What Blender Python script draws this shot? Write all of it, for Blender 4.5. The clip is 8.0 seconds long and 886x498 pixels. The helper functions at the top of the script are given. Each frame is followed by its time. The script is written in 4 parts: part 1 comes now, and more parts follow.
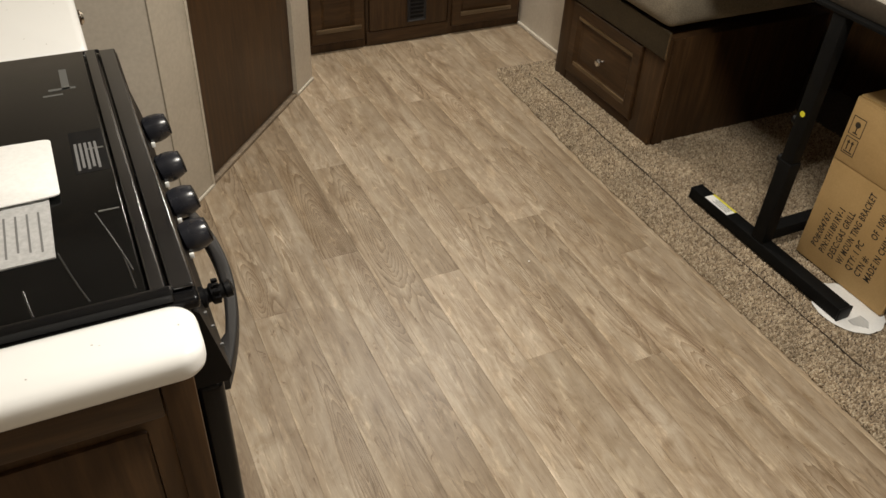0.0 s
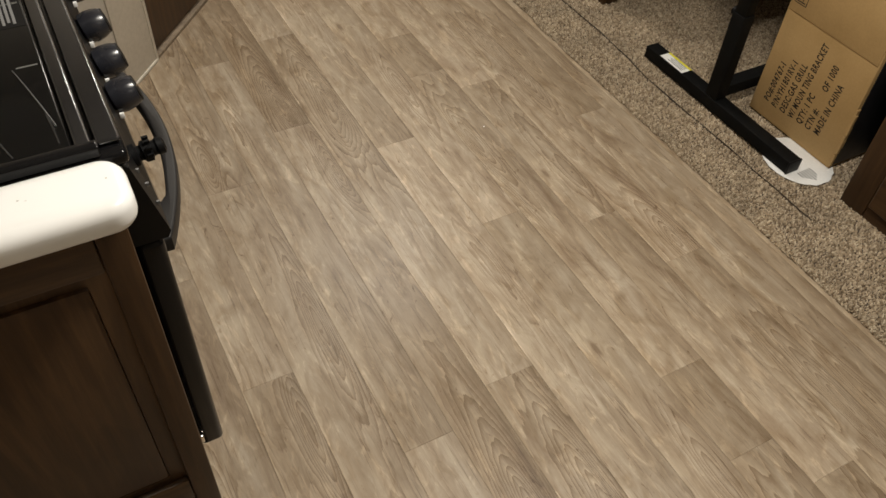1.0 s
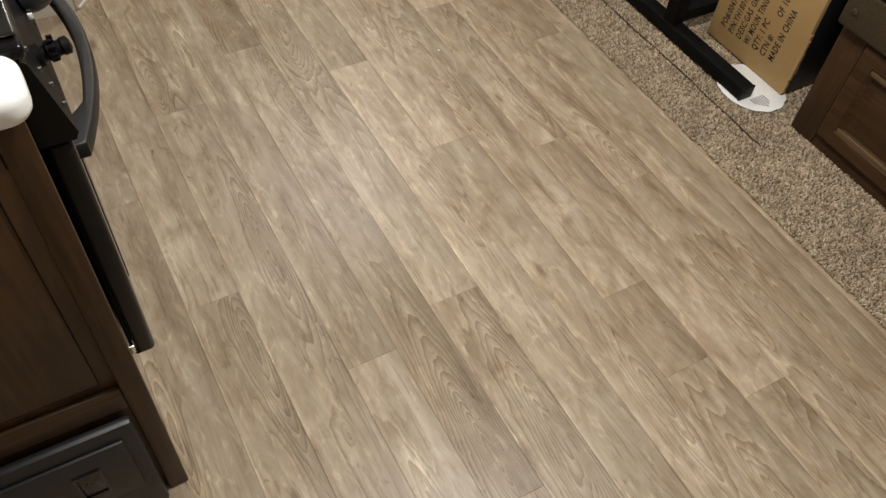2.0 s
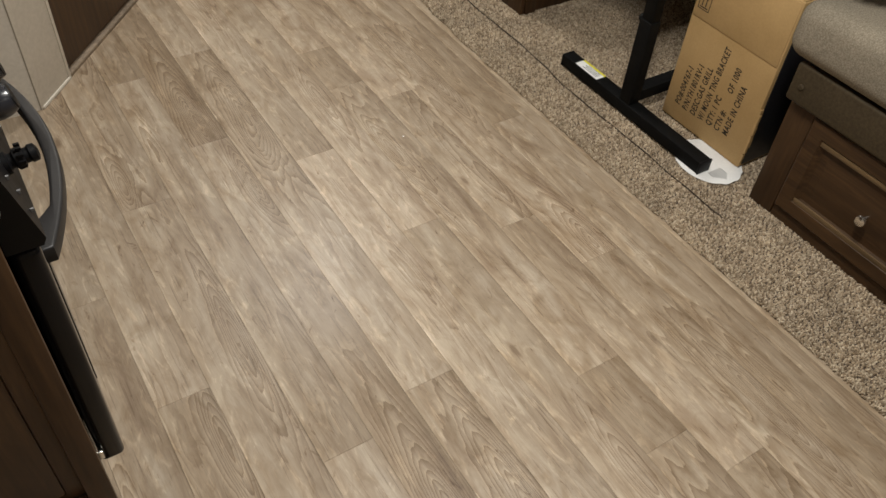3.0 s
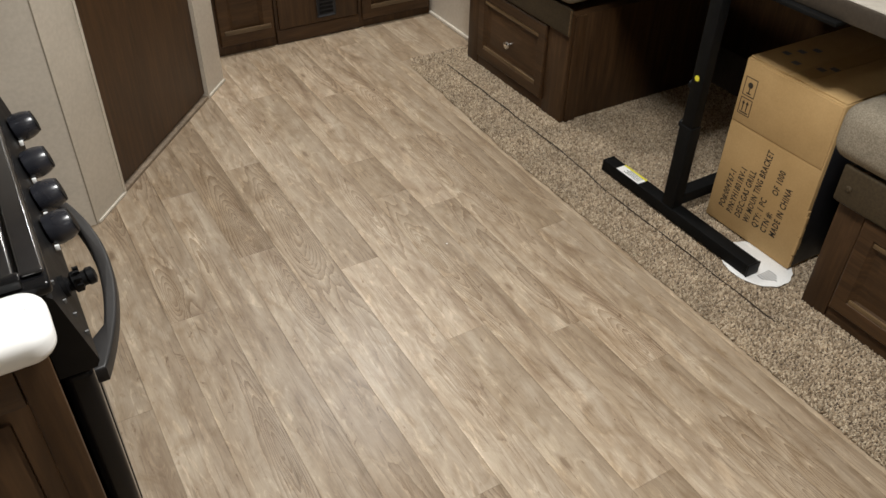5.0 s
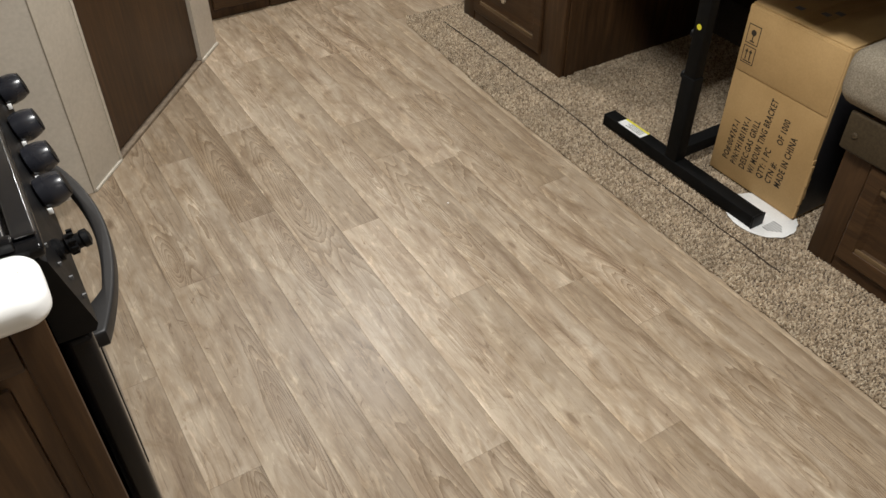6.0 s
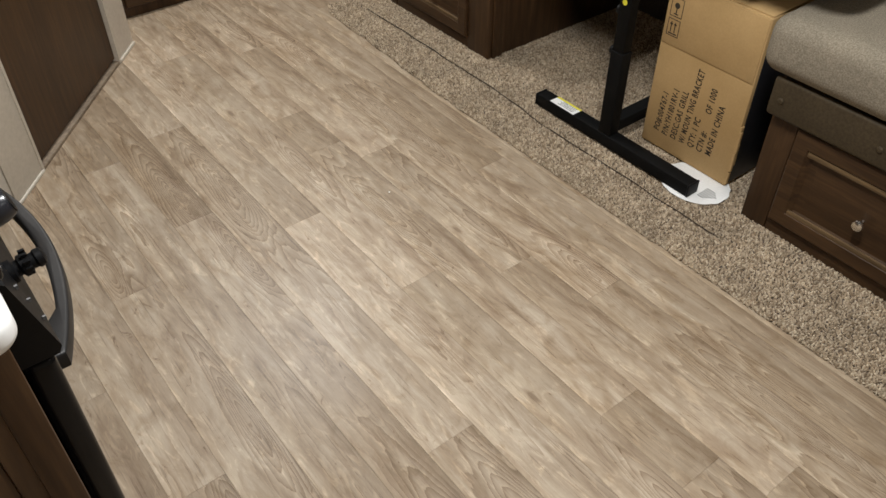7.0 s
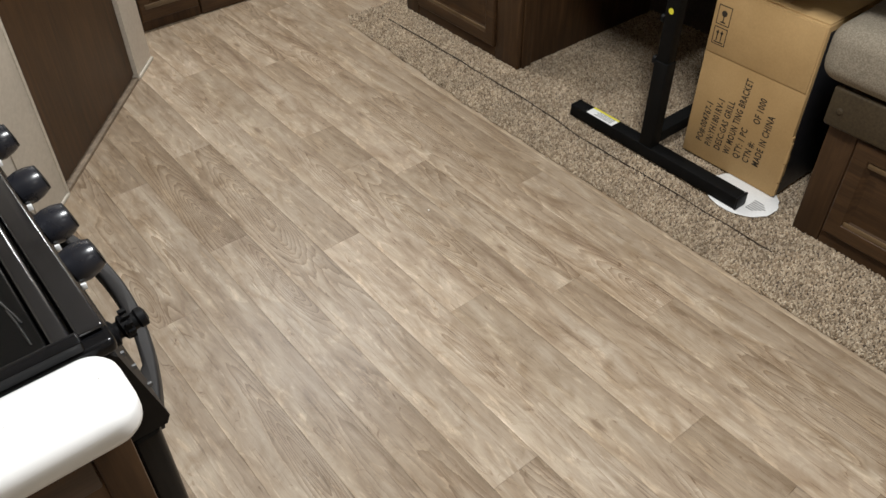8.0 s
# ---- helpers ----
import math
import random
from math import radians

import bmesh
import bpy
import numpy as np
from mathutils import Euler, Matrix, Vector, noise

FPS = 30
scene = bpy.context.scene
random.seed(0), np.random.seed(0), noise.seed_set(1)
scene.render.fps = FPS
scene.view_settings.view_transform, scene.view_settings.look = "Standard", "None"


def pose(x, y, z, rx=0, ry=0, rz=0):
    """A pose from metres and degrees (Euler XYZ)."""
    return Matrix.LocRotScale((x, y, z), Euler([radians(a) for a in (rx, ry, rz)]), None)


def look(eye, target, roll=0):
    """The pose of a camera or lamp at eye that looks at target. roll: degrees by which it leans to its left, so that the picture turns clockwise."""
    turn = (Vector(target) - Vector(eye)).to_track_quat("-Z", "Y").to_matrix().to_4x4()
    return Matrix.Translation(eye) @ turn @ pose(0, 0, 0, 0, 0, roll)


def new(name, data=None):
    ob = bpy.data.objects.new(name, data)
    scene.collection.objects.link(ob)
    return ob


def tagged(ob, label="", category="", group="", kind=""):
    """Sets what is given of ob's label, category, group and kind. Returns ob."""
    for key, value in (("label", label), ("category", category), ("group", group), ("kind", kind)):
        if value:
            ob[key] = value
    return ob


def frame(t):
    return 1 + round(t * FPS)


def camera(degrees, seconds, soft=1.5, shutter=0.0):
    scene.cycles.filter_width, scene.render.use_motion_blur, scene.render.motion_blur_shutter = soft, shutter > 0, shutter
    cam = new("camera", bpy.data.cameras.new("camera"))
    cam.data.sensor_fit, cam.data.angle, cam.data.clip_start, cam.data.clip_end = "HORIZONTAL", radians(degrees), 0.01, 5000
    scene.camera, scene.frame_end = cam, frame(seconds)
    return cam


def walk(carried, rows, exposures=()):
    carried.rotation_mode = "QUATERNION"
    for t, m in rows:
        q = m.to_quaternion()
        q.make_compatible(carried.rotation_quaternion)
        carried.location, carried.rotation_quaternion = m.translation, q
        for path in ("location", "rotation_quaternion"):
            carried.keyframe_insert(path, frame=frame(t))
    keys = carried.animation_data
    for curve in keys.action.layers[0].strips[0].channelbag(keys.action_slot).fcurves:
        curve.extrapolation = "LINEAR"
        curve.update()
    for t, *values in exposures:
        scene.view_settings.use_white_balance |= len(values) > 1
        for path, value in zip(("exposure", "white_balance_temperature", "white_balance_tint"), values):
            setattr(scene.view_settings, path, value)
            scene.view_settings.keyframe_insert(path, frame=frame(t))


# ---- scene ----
cam = camera(57.7, 8.0)
PATH = [
    (0, (-0.678, -1.425, 1.366), (0.032, -0.035, 0.115), 3.3),
    (0.2, (-0.678, -1.425, 1.348), (0.002, -0.191, 0.074), 3.9),
    (0.5, (-0.668, -1.437, 1.342), (0.03, -0.221, -0.083), 4.0),
    (0.7, (-0.666, -1.447, 1.340), (-0.001, -0.308, -0.027), 3.9),
    (1, (-0.659, -1.46, 1.342), (0.039, -0.289, -0.121), 3.6),
    (1.3, (-0.650, -1.481, 1.341), (0.013, -0.395, -0.070), 4.1),
    (1.5, (-0.632, -1.501, 1.33), (0.06, -0.382, -0.176), 5.1),
    (1.7, (-0.617, -1.515, 1.324), (0.063, -0.463, -0.235), 6.3),
    (2.8, (-0.606, -1.525, 1.337), (0.171, -0.461, -0.168), 5.0),
    (3, (-0.61, -1.512, 1.336), (0.211, -0.377, -0.091), 5.2),
    (3.2, (-0.612, -1.505, 1.338), (0.199, -0.364, 0.053), 5.0),
    (3.5, (-0.613, -1.499, 1.341), (0.22, -0.24, 0.029), 3.7),
    (3.7, (-0.615, -1.500, 1.339), (0.145, -0.281, 0.096), 2.9),
    (4, (-0.614, -1.496, 1.344), (0.177, -0.21, 0.032), 2.6),
    (4.2, (-0.614, -1.490, 1.347), (0.142, -0.255, 0.117), 2.4),
    (4.5, (-0.61, -1.493, 1.346), (0.2, -0.151, 0.104), 1.6),
    (4.7, (-0.610, -1.494, 1.347), (0.166, -0.218, 0.172), 1.5),
    (5.8, (-0.606, -1.490, 1.328), (0.139, -0.260, 0.086), 0.7),
    (6, (-0.606, -1.487, 1.324), (0.176, -0.201, 0.008), -0.1),
    (6.2, (-0.607, -1.483, 1.322), (0.131, -0.272, 0.057), -0.4),
    (6.5, (-0.618, -1.479, 1.322), (0.179, -0.226, -0.017), -0.4),
    (6.8, (-0.631, -1.470, 1.326), (0.197, -0.334, 0.048), 0.2),
    (7, (-0.637, -1.455, 1.324), (0.277, -0.289, -0.019), 0.2),
    (7.2, (-0.654, -1.426, 1.319), (0.223, -0.320, 0.048), -0.4),
    (7.5, (-0.683, -1.374, 1.313), (0.244, -0.214, -0.028), -0.7),
    (7.7, (-0.692, -1.349, 1.307), (0.198, -0.252, 0.036), -0.1),
    (8, (-0.691, -1.312, 1.312), (0.243, -0.157, -0.027), -0.3),
]
EXPOSURES = [(0, -0.33, 6850, 10), (1.0, -0.46, 6850, 10), (1.7, -0.24, 6500, 10), (3, -0.27, 6400, 10), (3.5, -0.16, 6350, 10), (4.5, -0.09, 6200, 10), (6, -0.09, 6200, 10), (8, -0.08, 6000, 10)]
walk(cam, [(t, look(eye, target, roll)) for t, eye, target, roll in PATH], EXPOSURES)

# ---- light ----
world = bpy.data.worlds.new("world")
scene.world = world
world.use_nodes = True
world.node_tree.nodes["Background"].inputs["Color"].default_value = (0.02, 0.02, 0.022, 1)
world.node_tree.nodes["Background"].inputs["Strength"].default_value = 0.3


def ceiling_lamp(x, y, sx, sy, watts, colour):
    """The light of one ceiling fixture, just under its diffuser."""
    data = bpy.data.lights.new("ceiling_lamp", "AREA")
    data.shape, data.size, data.size_y = "RECTANGLE", sx, sy
    data.energy, data.color = watts, colour
    ob = new("ceiling_lamp", data)
    ob.location = (x, y, 1.955)
    return ob


WARM = (1.0, 0.97, 0.90)
LAMPS = [(0.08, -0.88, 0.30, 0.14, 36.5, WARM), (0.47, 1.19, 0.30, 0.14, 24, WARM), (0.30, -2.30, 0.30, 0.14, 3, WARM)]
for lamp in LAMPS:
    ceiling_lamp(*lamp)


# ---- materials ----
def material(name, rough=0.5, metal=0.0, colour=(0.5, 0.5, 0.5)):
    m = bpy.data.materials.new(name)
    m.use_nodes = True
    b = m.node_tree.nodes["Principled BSDF"]
    b.inputs["Roughness"].default_value = rough
    b.inputs["Metallic"].default_value = metal
    b.inputs["Base Color"].default_value = (*colour, 1)
    return m, m.node_tree, b


def node(nt, kind, links=(), operation="", data_type="", blend_type=""):
    """A node; links sets its inputs by name or number."""
    n = nt.nodes.new(kind)
    if operation:
        n.operation = operation
    if data_type:
        n.data_type = data_type
    if blend_type:
        n.blend_type = blend_type
    for key, value in dict(links).items():
        if isinstance(value, bpy.types.NodeSocket):
            nt.links.new(value, n.inputs[key])
        else:
            n.inputs[key].default_value = value
    return n


def maths(nt, op, a, b=0.0):
    return node(nt, "ShaderNodeMath", {0: a, 1: b}, operation=op).outputs[0]


def ramp(nt, fac, stops):
    n = node(nt, "ShaderNodeValToRGB", {"Fac": fac})
    while len(n.color_ramp.elements) < len(stops):
        n.color_ramp.elements.new(0.5)
    for e, (p, c) in zip(n.color_ramp.elements, stops):
        e.position, e.color = p, (*c, 1) if len(c) == 3 else c
    return n.outputs["Color"]


def mix(nt, fac, a, b, blend="MIX"):
    n = node(nt, "ShaderNodeMix", data_type="RGBA", blend_type=blend)
    for key, value in ((0, fac), (6, a), (7, b)):
        if isinstance(value, bpy.types.NodeSocket):
            nt.links.new(value, n.inputs[key])
        else:
            n.inputs[key].default_value = value if key == 0 else (*value, 1)
    return n.outputs[2]


def stretched(nt, scale, spread=0.0):
    """World position scaled along the axes, moved at random for each object."""
    geo = node(nt, "ShaderNodeNewGeometry").outputs["Position"]
    v = node(nt, "ShaderNodeVectorMath", {0: geo, 1: scale}, operation="MULTIPLY").outputs[0]
    if spread:
        rnd = node(nt, "ShaderNodeObjectInfo").outputs["Random"]
        off = node(nt, "ShaderNodeCombineXYZ", {0: maths(nt, "MULTIPLY", rnd, spread), 1: maths(nt, "MULTIPLY", rnd, spread * 2.3), 2: maths(nt, "MULTIPLY", rnd, spread * 0.7)}).outputs[0]
        v = node(nt, "ShaderNodeVectorMath", {0: v, 1: off}, operation="ADD").outputs[0]
    return v


def noise_tex(nt, vec, scale, detail=4.0, rough=0.55, distortion=0.0):
    return node(nt, "ShaderNodeTexNoise", {"Vector": vec, "Scale": scale, "Detail": detail, "Roughness": rough, "Distortion": distortion}).outputs[0]


def bump(nt, b, height, strength, distance=0.002):
    n = node(nt, "ShaderNodeBump", {"Height": height, "Strength": strength, "Distance": distance})
    nt.links.new(n.outputs[0], b.inputs["Normal"])


def printed(nt, scale, spread, seed, spot):
    """Place in the print, scaled along the axes and moved by the plank's seed."""
    v = node(nt, "ShaderNodeVectorMath", {0: spot, 1: scale}, operation="MULTIPLY").outputs[0]
    off = node(nt, "ShaderNodeCombineXYZ", {0: maths(nt, "MULTIPLY", seed, spread), 1: maths(nt, "MULTIPLY", seed, spread * 2.3), 2: maths(nt, "MULTIPLY", seed, spread * 0.7)}).outputs[0]
    return node(nt, "ShaderNodeVectorMath", {0: v, 1: off}, operation="ADD").outputs[0]


def hill(nt, x, y, centre, wide, long):
    """1 at the centre, falling to 0 over an oval; the centre is a vector attribute."""
    c = node(nt, "ShaderNodeSeparateXYZ", {0: centre})
    dx = maths(nt, "DIVIDE", maths(nt, "SUBTRACT", x, c.outputs[0]), wide)
    dy = maths(nt, "DIVIDE", maths(nt, "SUBTRACT", y, c.outputs[1]), long)
    d = maths(nt, "ADD", maths(nt, "MULTIPLY", dx, dx), maths(nt, "MULTIPLY", dy, dy))
    return maths(nt, "DIVIDE", 1.0, maths(nt, "ADD", d, 1.0)), c.outputs[2], maths(nt, "SQRT", d)


def vinyl_wood():
    """Printed wood-look plank: growth rings, cathedral figure, streaks, pores and knots. The sheet's print repeats along y."""
    m, nt, b = material("vinyl_wood_plank", 0.42)

    def attr(name):
        n = node(nt, "ShaderNodeAttribute")
        n.attribute_name = name
        return n.outputs["Vector"]

    def grey(fac, *stops):
        return ramp(nt, fac, [(p, (v, v, v)) for p, v in stops])

    prt = node(nt, "ShaderNodeSeparateXYZ", {0: attr("printing")})
    seed, lift, tone = prt.outputs[0], prt.outputs[1], prt.outputs[2]
    pos = node(nt, "ShaderNodeSeparateXYZ", {0: node(nt, "ShaderNodeNewGeometry").outputs["Position"]})
    x, y = pos.outputs[0], maths(nt, "ADD", pos.outputs[1], lift)
    spot = node(nt, "ShaderNodeCombineXYZ", {0: x, 1: y, 2: 0.0}).outputs[0]
    across = node(nt, "ShaderNodeSeparateXYZ", {0: node(nt, "ShaderNodeTexCoord").outputs["Generated"]}).outputs[0]

    def grain(sx, sy, spread, detail=4, rough=0.6, twist=0.0):
        return noise_tex(nt, printed(nt, (sx, sy, 1), spread, seed, spot), 1.0, detail, rough, twist)

    bands = grain(19, 3.4, 31, 4, 0.6, 1.3)
    streak = grain(140, 4.2, 43, 6, 0.7, 0.5)
    fine = grain(420, 20, 17, 3, 0.6)
    pores = grain(270, 8, 91, 3, 0.55, 0.3)
    cloud = grain(22, 9.5, 71, 4, 0.62, 1.3)
    pale = grain(40, 11, 93, 4, 0.6, 1.4)
    eyes = grain(36, 12, 39, 3, 0.6, 2.4)

    # growth rings: contours of a slow field, heaped up where the plank has its figure
    oval, strength, _ = hill(nt, x, y, attr("figure"), 0.021, 0.19)
    eye, eye_size, eye_far = hill(nt, x, y, attr("knot"), 0.0075, 0.019)
    oval_too, strength_too, _ = hill(nt, x, y, attr("figure_too"), 0.021, 0.11)
    heap = maths(nt, "ADD", maths(nt, "MULTIPLY", oval, strength), maths(nt, "MULTIPLY", oval_too, strength_too))
    slow = grain(12, 1.1, 57, 1.6, 0.4, 0.3)
    rough = grain(26, 6, 83, 4, 0.58)
    field = maths(nt, "ADD", maths(nt, "MULTIPLY", slow, 15.0), maths(nt, "MULTIPLY", heap, 8.0))
    field = maths(nt, "ADD", field, maths(nt, "MULTIPLY", maths(nt, "MULTIPLY", eye, eye_size), 4.0))
    field = maths(nt, "ADD", field, maths(nt, "MULTIPLY", rough, 2.2))
    ring = maths(nt, "FRACT", field)
    rings = ramp(nt, ring, [(0.0, (0.60, 0.53, 0.46)), (0.18, (0.76, 0.71, 0.65)), (0.48, (0.97, 0.96, 0.95)), (0.76, (1.04, 1.04, 1.04)), (0.93, (1.22, 1.22, 1.21)), (1.0, (0.82, 0.79, 0.76))])
    patches = grey(grain(13, 2.0, 29, 2), (0.50, 0.04), (0.68, 0.65))
    shown = maths(nt, "MINIMUM", maths(nt, "ADD", patches, maths(nt, "MULTIPLY", grey(heap, (0.08, 0.0), (0.34, 1.0)), 0.8)), 0.9)

    base = ramp(nt, bands, [(0.26, (0.245, 0.180, 0.121)), (0.42, (0.330, 0.257, 0.178)), (0.57, (0.382, 0.310, 0.226)), (0.74, (0.460, 0.388, 0.297))])
    base = mix(nt, 0.28, base, ramp(nt, streak, [(0.26, (0.46, 0.41, 0.37)), (0.43, (0.90, 0.885, 0.87)), (0.56, (1.04, 1.04, 1.04)), (0.75, (1.28, 1.28, 1.27))]), "MULTIPLY")
    base = mix(nt, 1.0, base, ramp(nt, cloud, [(0.32, (0.79, 0.75, 0.69)), (0.5, (1, 1, 1)), (0.68, (1.15, 1.16, 1.16))]), "MULTIPLY")
    base = mix(nt, shown, base, mix(nt, 1.0, base, rings, "MULTIPLY"))
    base = mix(nt, 0.5, base, ramp(nt, pores, [(0.31, (0.36, 0.30, 0.25)), (0.40, (1, 1, 1))]), "MULTIPLY")
    base = mix(nt, 0.85, base, ramp(nt, eyes, [(0.23, (0.30, 0.23, 0.17)), (0.30, (0.76, 0.70, 0.64)), (0.36, (1, 1, 1)), (0.66, (1, 1, 1)), (0.74, (1.22, 1.21, 1.18))]), "MULTIPLY")
    base = mix(nt, 0.85, base, ramp(nt, pale, [(0.55, (1, 1, 1)), (0.68, (1.36, 1.37, 1.37))]), "MULTIPLY")
    base = mix(nt, 0.22, base, ramp(nt, fine, [(0.3, (0.68, 0.65, 0.62)), (0.55, (1.04, 1.04, 1.04))]), "MULTIPLY")
    # the knot: a dark eye in a paler ring of wood
    knot = ramp(nt, maths(nt, "ADD", maths(nt, "MULTIPLY", eye_far, 0.22), maths(nt, "MULTIPLY", maths(nt, "SUBTRACT", rough, 0.5), 1.1)), [(0.02, (0.40, 0.32, 0.25)), (0.13, (0.70, 0.63, 0.56)), (0.24, (1.0, 0.99, 0.98)), (0.45, (1.15, 1.15, 1.14)), (1.0, (1, 1, 1))])
    base = mix(nt, maths(nt, "MULTIPLY", eye_size, 0.8), base, mix(nt, 1.0, base, knot, "MULTIPLY"))
    # paler along one long edge of each plank and browner along the other
    wavy = maths(nt, "ADD", across, maths(nt, "MULTIPLY", maths(nt, "SUBTRACT", cloud, 0.5), 0.9))
    base = mix(nt, 0.7, base, ramp(nt, wavy, [(0.0, (1.20, 1.195, 1.18)), (0.28, (1.05, 1.05, 1.04)), (0.65, (0.98, 0.978, 0.975)), (1.0, (0.80, 0.775, 0.745))]), "MULTIPLY")
    base = mix(nt, 1.0, base, ramp(nt, maths(nt, "MULTIPLY", tone, 0.5), [(0.30, (0.66, 0.60, 0.53)), (0.40, (0.835, 0.80, 0.75)), (0.5, (1.006, 1.0, 0.99)), (0.625, (1.25, 1.25, 1.26))]), "MULTIPLY")
    base = mix(nt, 1.0, base, (0.985, 0.99, 1.02), "MULTIPLY")
    # pale printed line on the pressed edge, worn away in places
    worn = grey(grain(3, 4, 13, 2), (0.44, 0.0), (0.64, 1.0))
    base = mix(nt, worn, base, mix(nt, 1.0, base, ramp(nt, across, [(0.0, (1.22, 1.23, 1.24)), (0.020, (1.16, 1.165, 1.17)), (0.036, (1, 1, 1)), (0.968, (1, 1, 1)), (0.99, (0.76, 0.73, 0.70))]), "MULTIPLY"))
    nt.links.new(base, b.inputs["Base Color"])
    scuff = noise_tex(nt, stretched(nt, (4, 4, 1)), 1.0, 5)
    nt.links.new(maths(nt, "MULTIPLY_ADD", scuff, 0.25), b.inputs["Roughness"])
    nt.nodes[-1].inputs[2].default_value = 0.27
    bump(nt, b, maths(nt, "ADD", maths(nt, "MULTIPLY", fine, 0.6), streak), 0.2, 0.0012)
    return m


def cabinet_wood(name, axis, tint=(1, 1, 1), rough=0.42):
    """Dark printed wood; the grain runs along the axis."""
    m, nt, b = material(name, rough)
    along = {"x": (5, 90, 90), "y": (90, 5, 90), "z": (90, 90, 5)}[axis]
    wide = {"x": (1.2, 11, 11), "y": (11, 1.2, 11), "z": (11, 11, 1.2)}[axis]
    streak = noise_tex(nt, stretched(nt, along, 23), 1.0, 5, 0.65)
    broad = noise_tex(nt, stretched(nt, wide, 47), 1.0, 3, 0.5, 0.8)
    loops = maths(nt, "SINE", maths(nt, "MULTIPLY", broad, 46.0))
    base = ramp(nt, streak, [(0.25, (0.022, 0.0125, 0.006)), (0.5, (0.068, 0.0375, 0.0185)), (0.74, (0.140, 0.078, 0.037))])
    base = mix(nt, 0.45, base, ramp(nt, broad, [(0.3, (0.037, 0.0205, 0.010)), (0.7, (0.110, 0.064, 0.032))]))
    base = mix(nt, 0.3, base, ramp(nt, loops, [(0.0, (0.6, 0.56, 0.52)), (0.5, (1.05, 1.05, 1.05))]), "MULTIPLY")
    base = mix(nt, 1.0, base, tuple(k * f for k, f in zip(tint, (0.78, 0.72, 0.63))), "MULTIPLY")
    nt.links.new(base, b.inputs["Base Color"])
    b.inputs["Specular IOR Level"].default_value = 0.3
    bump(nt, b, streak, 0.25, 0.001)
    return m


def speckled(name, dark, light, scale, rough, strength=0.0, distance=0.001, big=0.15):
    """Two tones in fine grain, with a slow change of tone over it."""
    m, nt, b = material(name, rough)
    v = stretched(nt, (1, 1, 1))
    grain = noise_tex(nt, v, scale, 3, 0.6)
    slow = noise_tex(nt, v, 5.0, 4, 0.5)
    c = ramp(nt, grain, [(0.34, dark), (0.66, light)])
    c = mix(nt, 1.0, c, ramp(nt, slow, [(0.3, (1 - big,) * 3), (0.7, (1 + big * 0.4,) * 3)]), "MULTIPLY")
    nt.links.new(c, b.inputs["Base Color"])
    if strength:
        bump(nt, b, grain, strength, distance)
    return m


def counter_top():
    m, nt, b = material("white_solid_surface", 0.28)
    v = stretched(nt, (1, 1, 1))
    spots = node(nt, "ShaderNodeTexVoronoi", {"Vector": v, "Scale": 130.0}).outputs["Distance"]
    gate = noise_tex(nt, v, 60, 2)
    f = maths(nt, "MULTIPLY", maths(nt, "LESS_THAN", spots, 0.16), maths(nt, "GREATER_THAN", gate, 0.68))
    c = mix(nt, f, (0.84, 0.84, 0.83), (0.50, 0.48, 0.46))
    nt.links.new(c, b.inputs["Base Color"])
    return m


def carpet_pile():
    m, nt, b = material("carpet_pile", 0.95)
    rnd = node(nt, "ShaderNodeNewGeometry").outputs["Random Per Island"]
    v = stretched(nt, (1, 1, 1))
    slow = noise_tex(nt, v, 9.0, 4, 0.6)
    c = ramp(nt, rnd, [(0.0, (0.220, 0.158, 0.099)), (0.3, (0.365, 0.280, 0.186)), (0.65, (0.455, 0.364, 0.256)), (1.0, (0.60, 0.50, 0.37))])
    c = mix(nt, 1.0, c, ramp(nt, slow, [(0.3, (0.8, 0.8, 0.8)), (0.7, (1.1, 1.1, 1.1))]), "MULTIPLY")
    clumps = noise_tex(nt, v, 85.0, 3, 0.6, 0.6)
    c = mix(nt, 1.0, c, ramp(nt, clumps, [(0.34, (0.64, 0.62, 0.60)), (0.5, (0.95, 0.95, 0.95)), (0.66, (1.12, 1.12, 1.11))]), "MULTIPLY")
    nt.links.new(c, b.inputs["Base Color"])
    return m


def cardboard(name, tint=1.0):
    m, nt, b = material(name, 0.8)
    v = stretched(nt, (1, 1, 1))
    flute = noise_tex(nt, stretched(nt, (8, 8, 240)), 1.0, 2)
    fibre = noise_tex(nt, v, 190, 4, 0.6)
    slow = noise_tex(nt, v, 7, 4, 0.55)
    c = ramp(nt, slow, [(0.3, (0.42 * tint, 0.27 * tint, 0.110 * tint)), (0.7, (0.50 * tint, 0.33 * tint, 0.145 * tint))])
    c = mix(nt, 0.5, c, ramp(nt, fibre, [(0.3, (0.86, 0.85, 0.84)), (0.7, (1.06, 1.06, 1.06))]), "MULTIPLY")
    nt.links.new(c, b.inputs["Base Color"])
    bump(nt, b, maths(nt, "ADD", flute, fibre), 0.12, 0.001)
    return m


def black_paint(name, rough=0.3, colour=(0.006, 0.006, 0.0065), metal=0.0):
    m, nt, b = material(name, rough, metal, colour)
    v = stretched(nt, (1, 1, 1))
    dust = noise_tex(nt, v, 38, 5, 0.6)
    nt.links.new(maths(nt, "MULTIPLY_ADD", dust, 0.25), b.inputs["Roughness"])
    nt.nodes[-1].inputs[2].default_value = max(0.02, rough - 0.12)
    c = ramp(nt, noise_tex(nt, v, 9, 4), [(0.3, colour), (0.8, tuple(1.7 * k + 0.001 for k in colour))])
    nt.links.new(c, b.inputs["Base Color"])
    return m


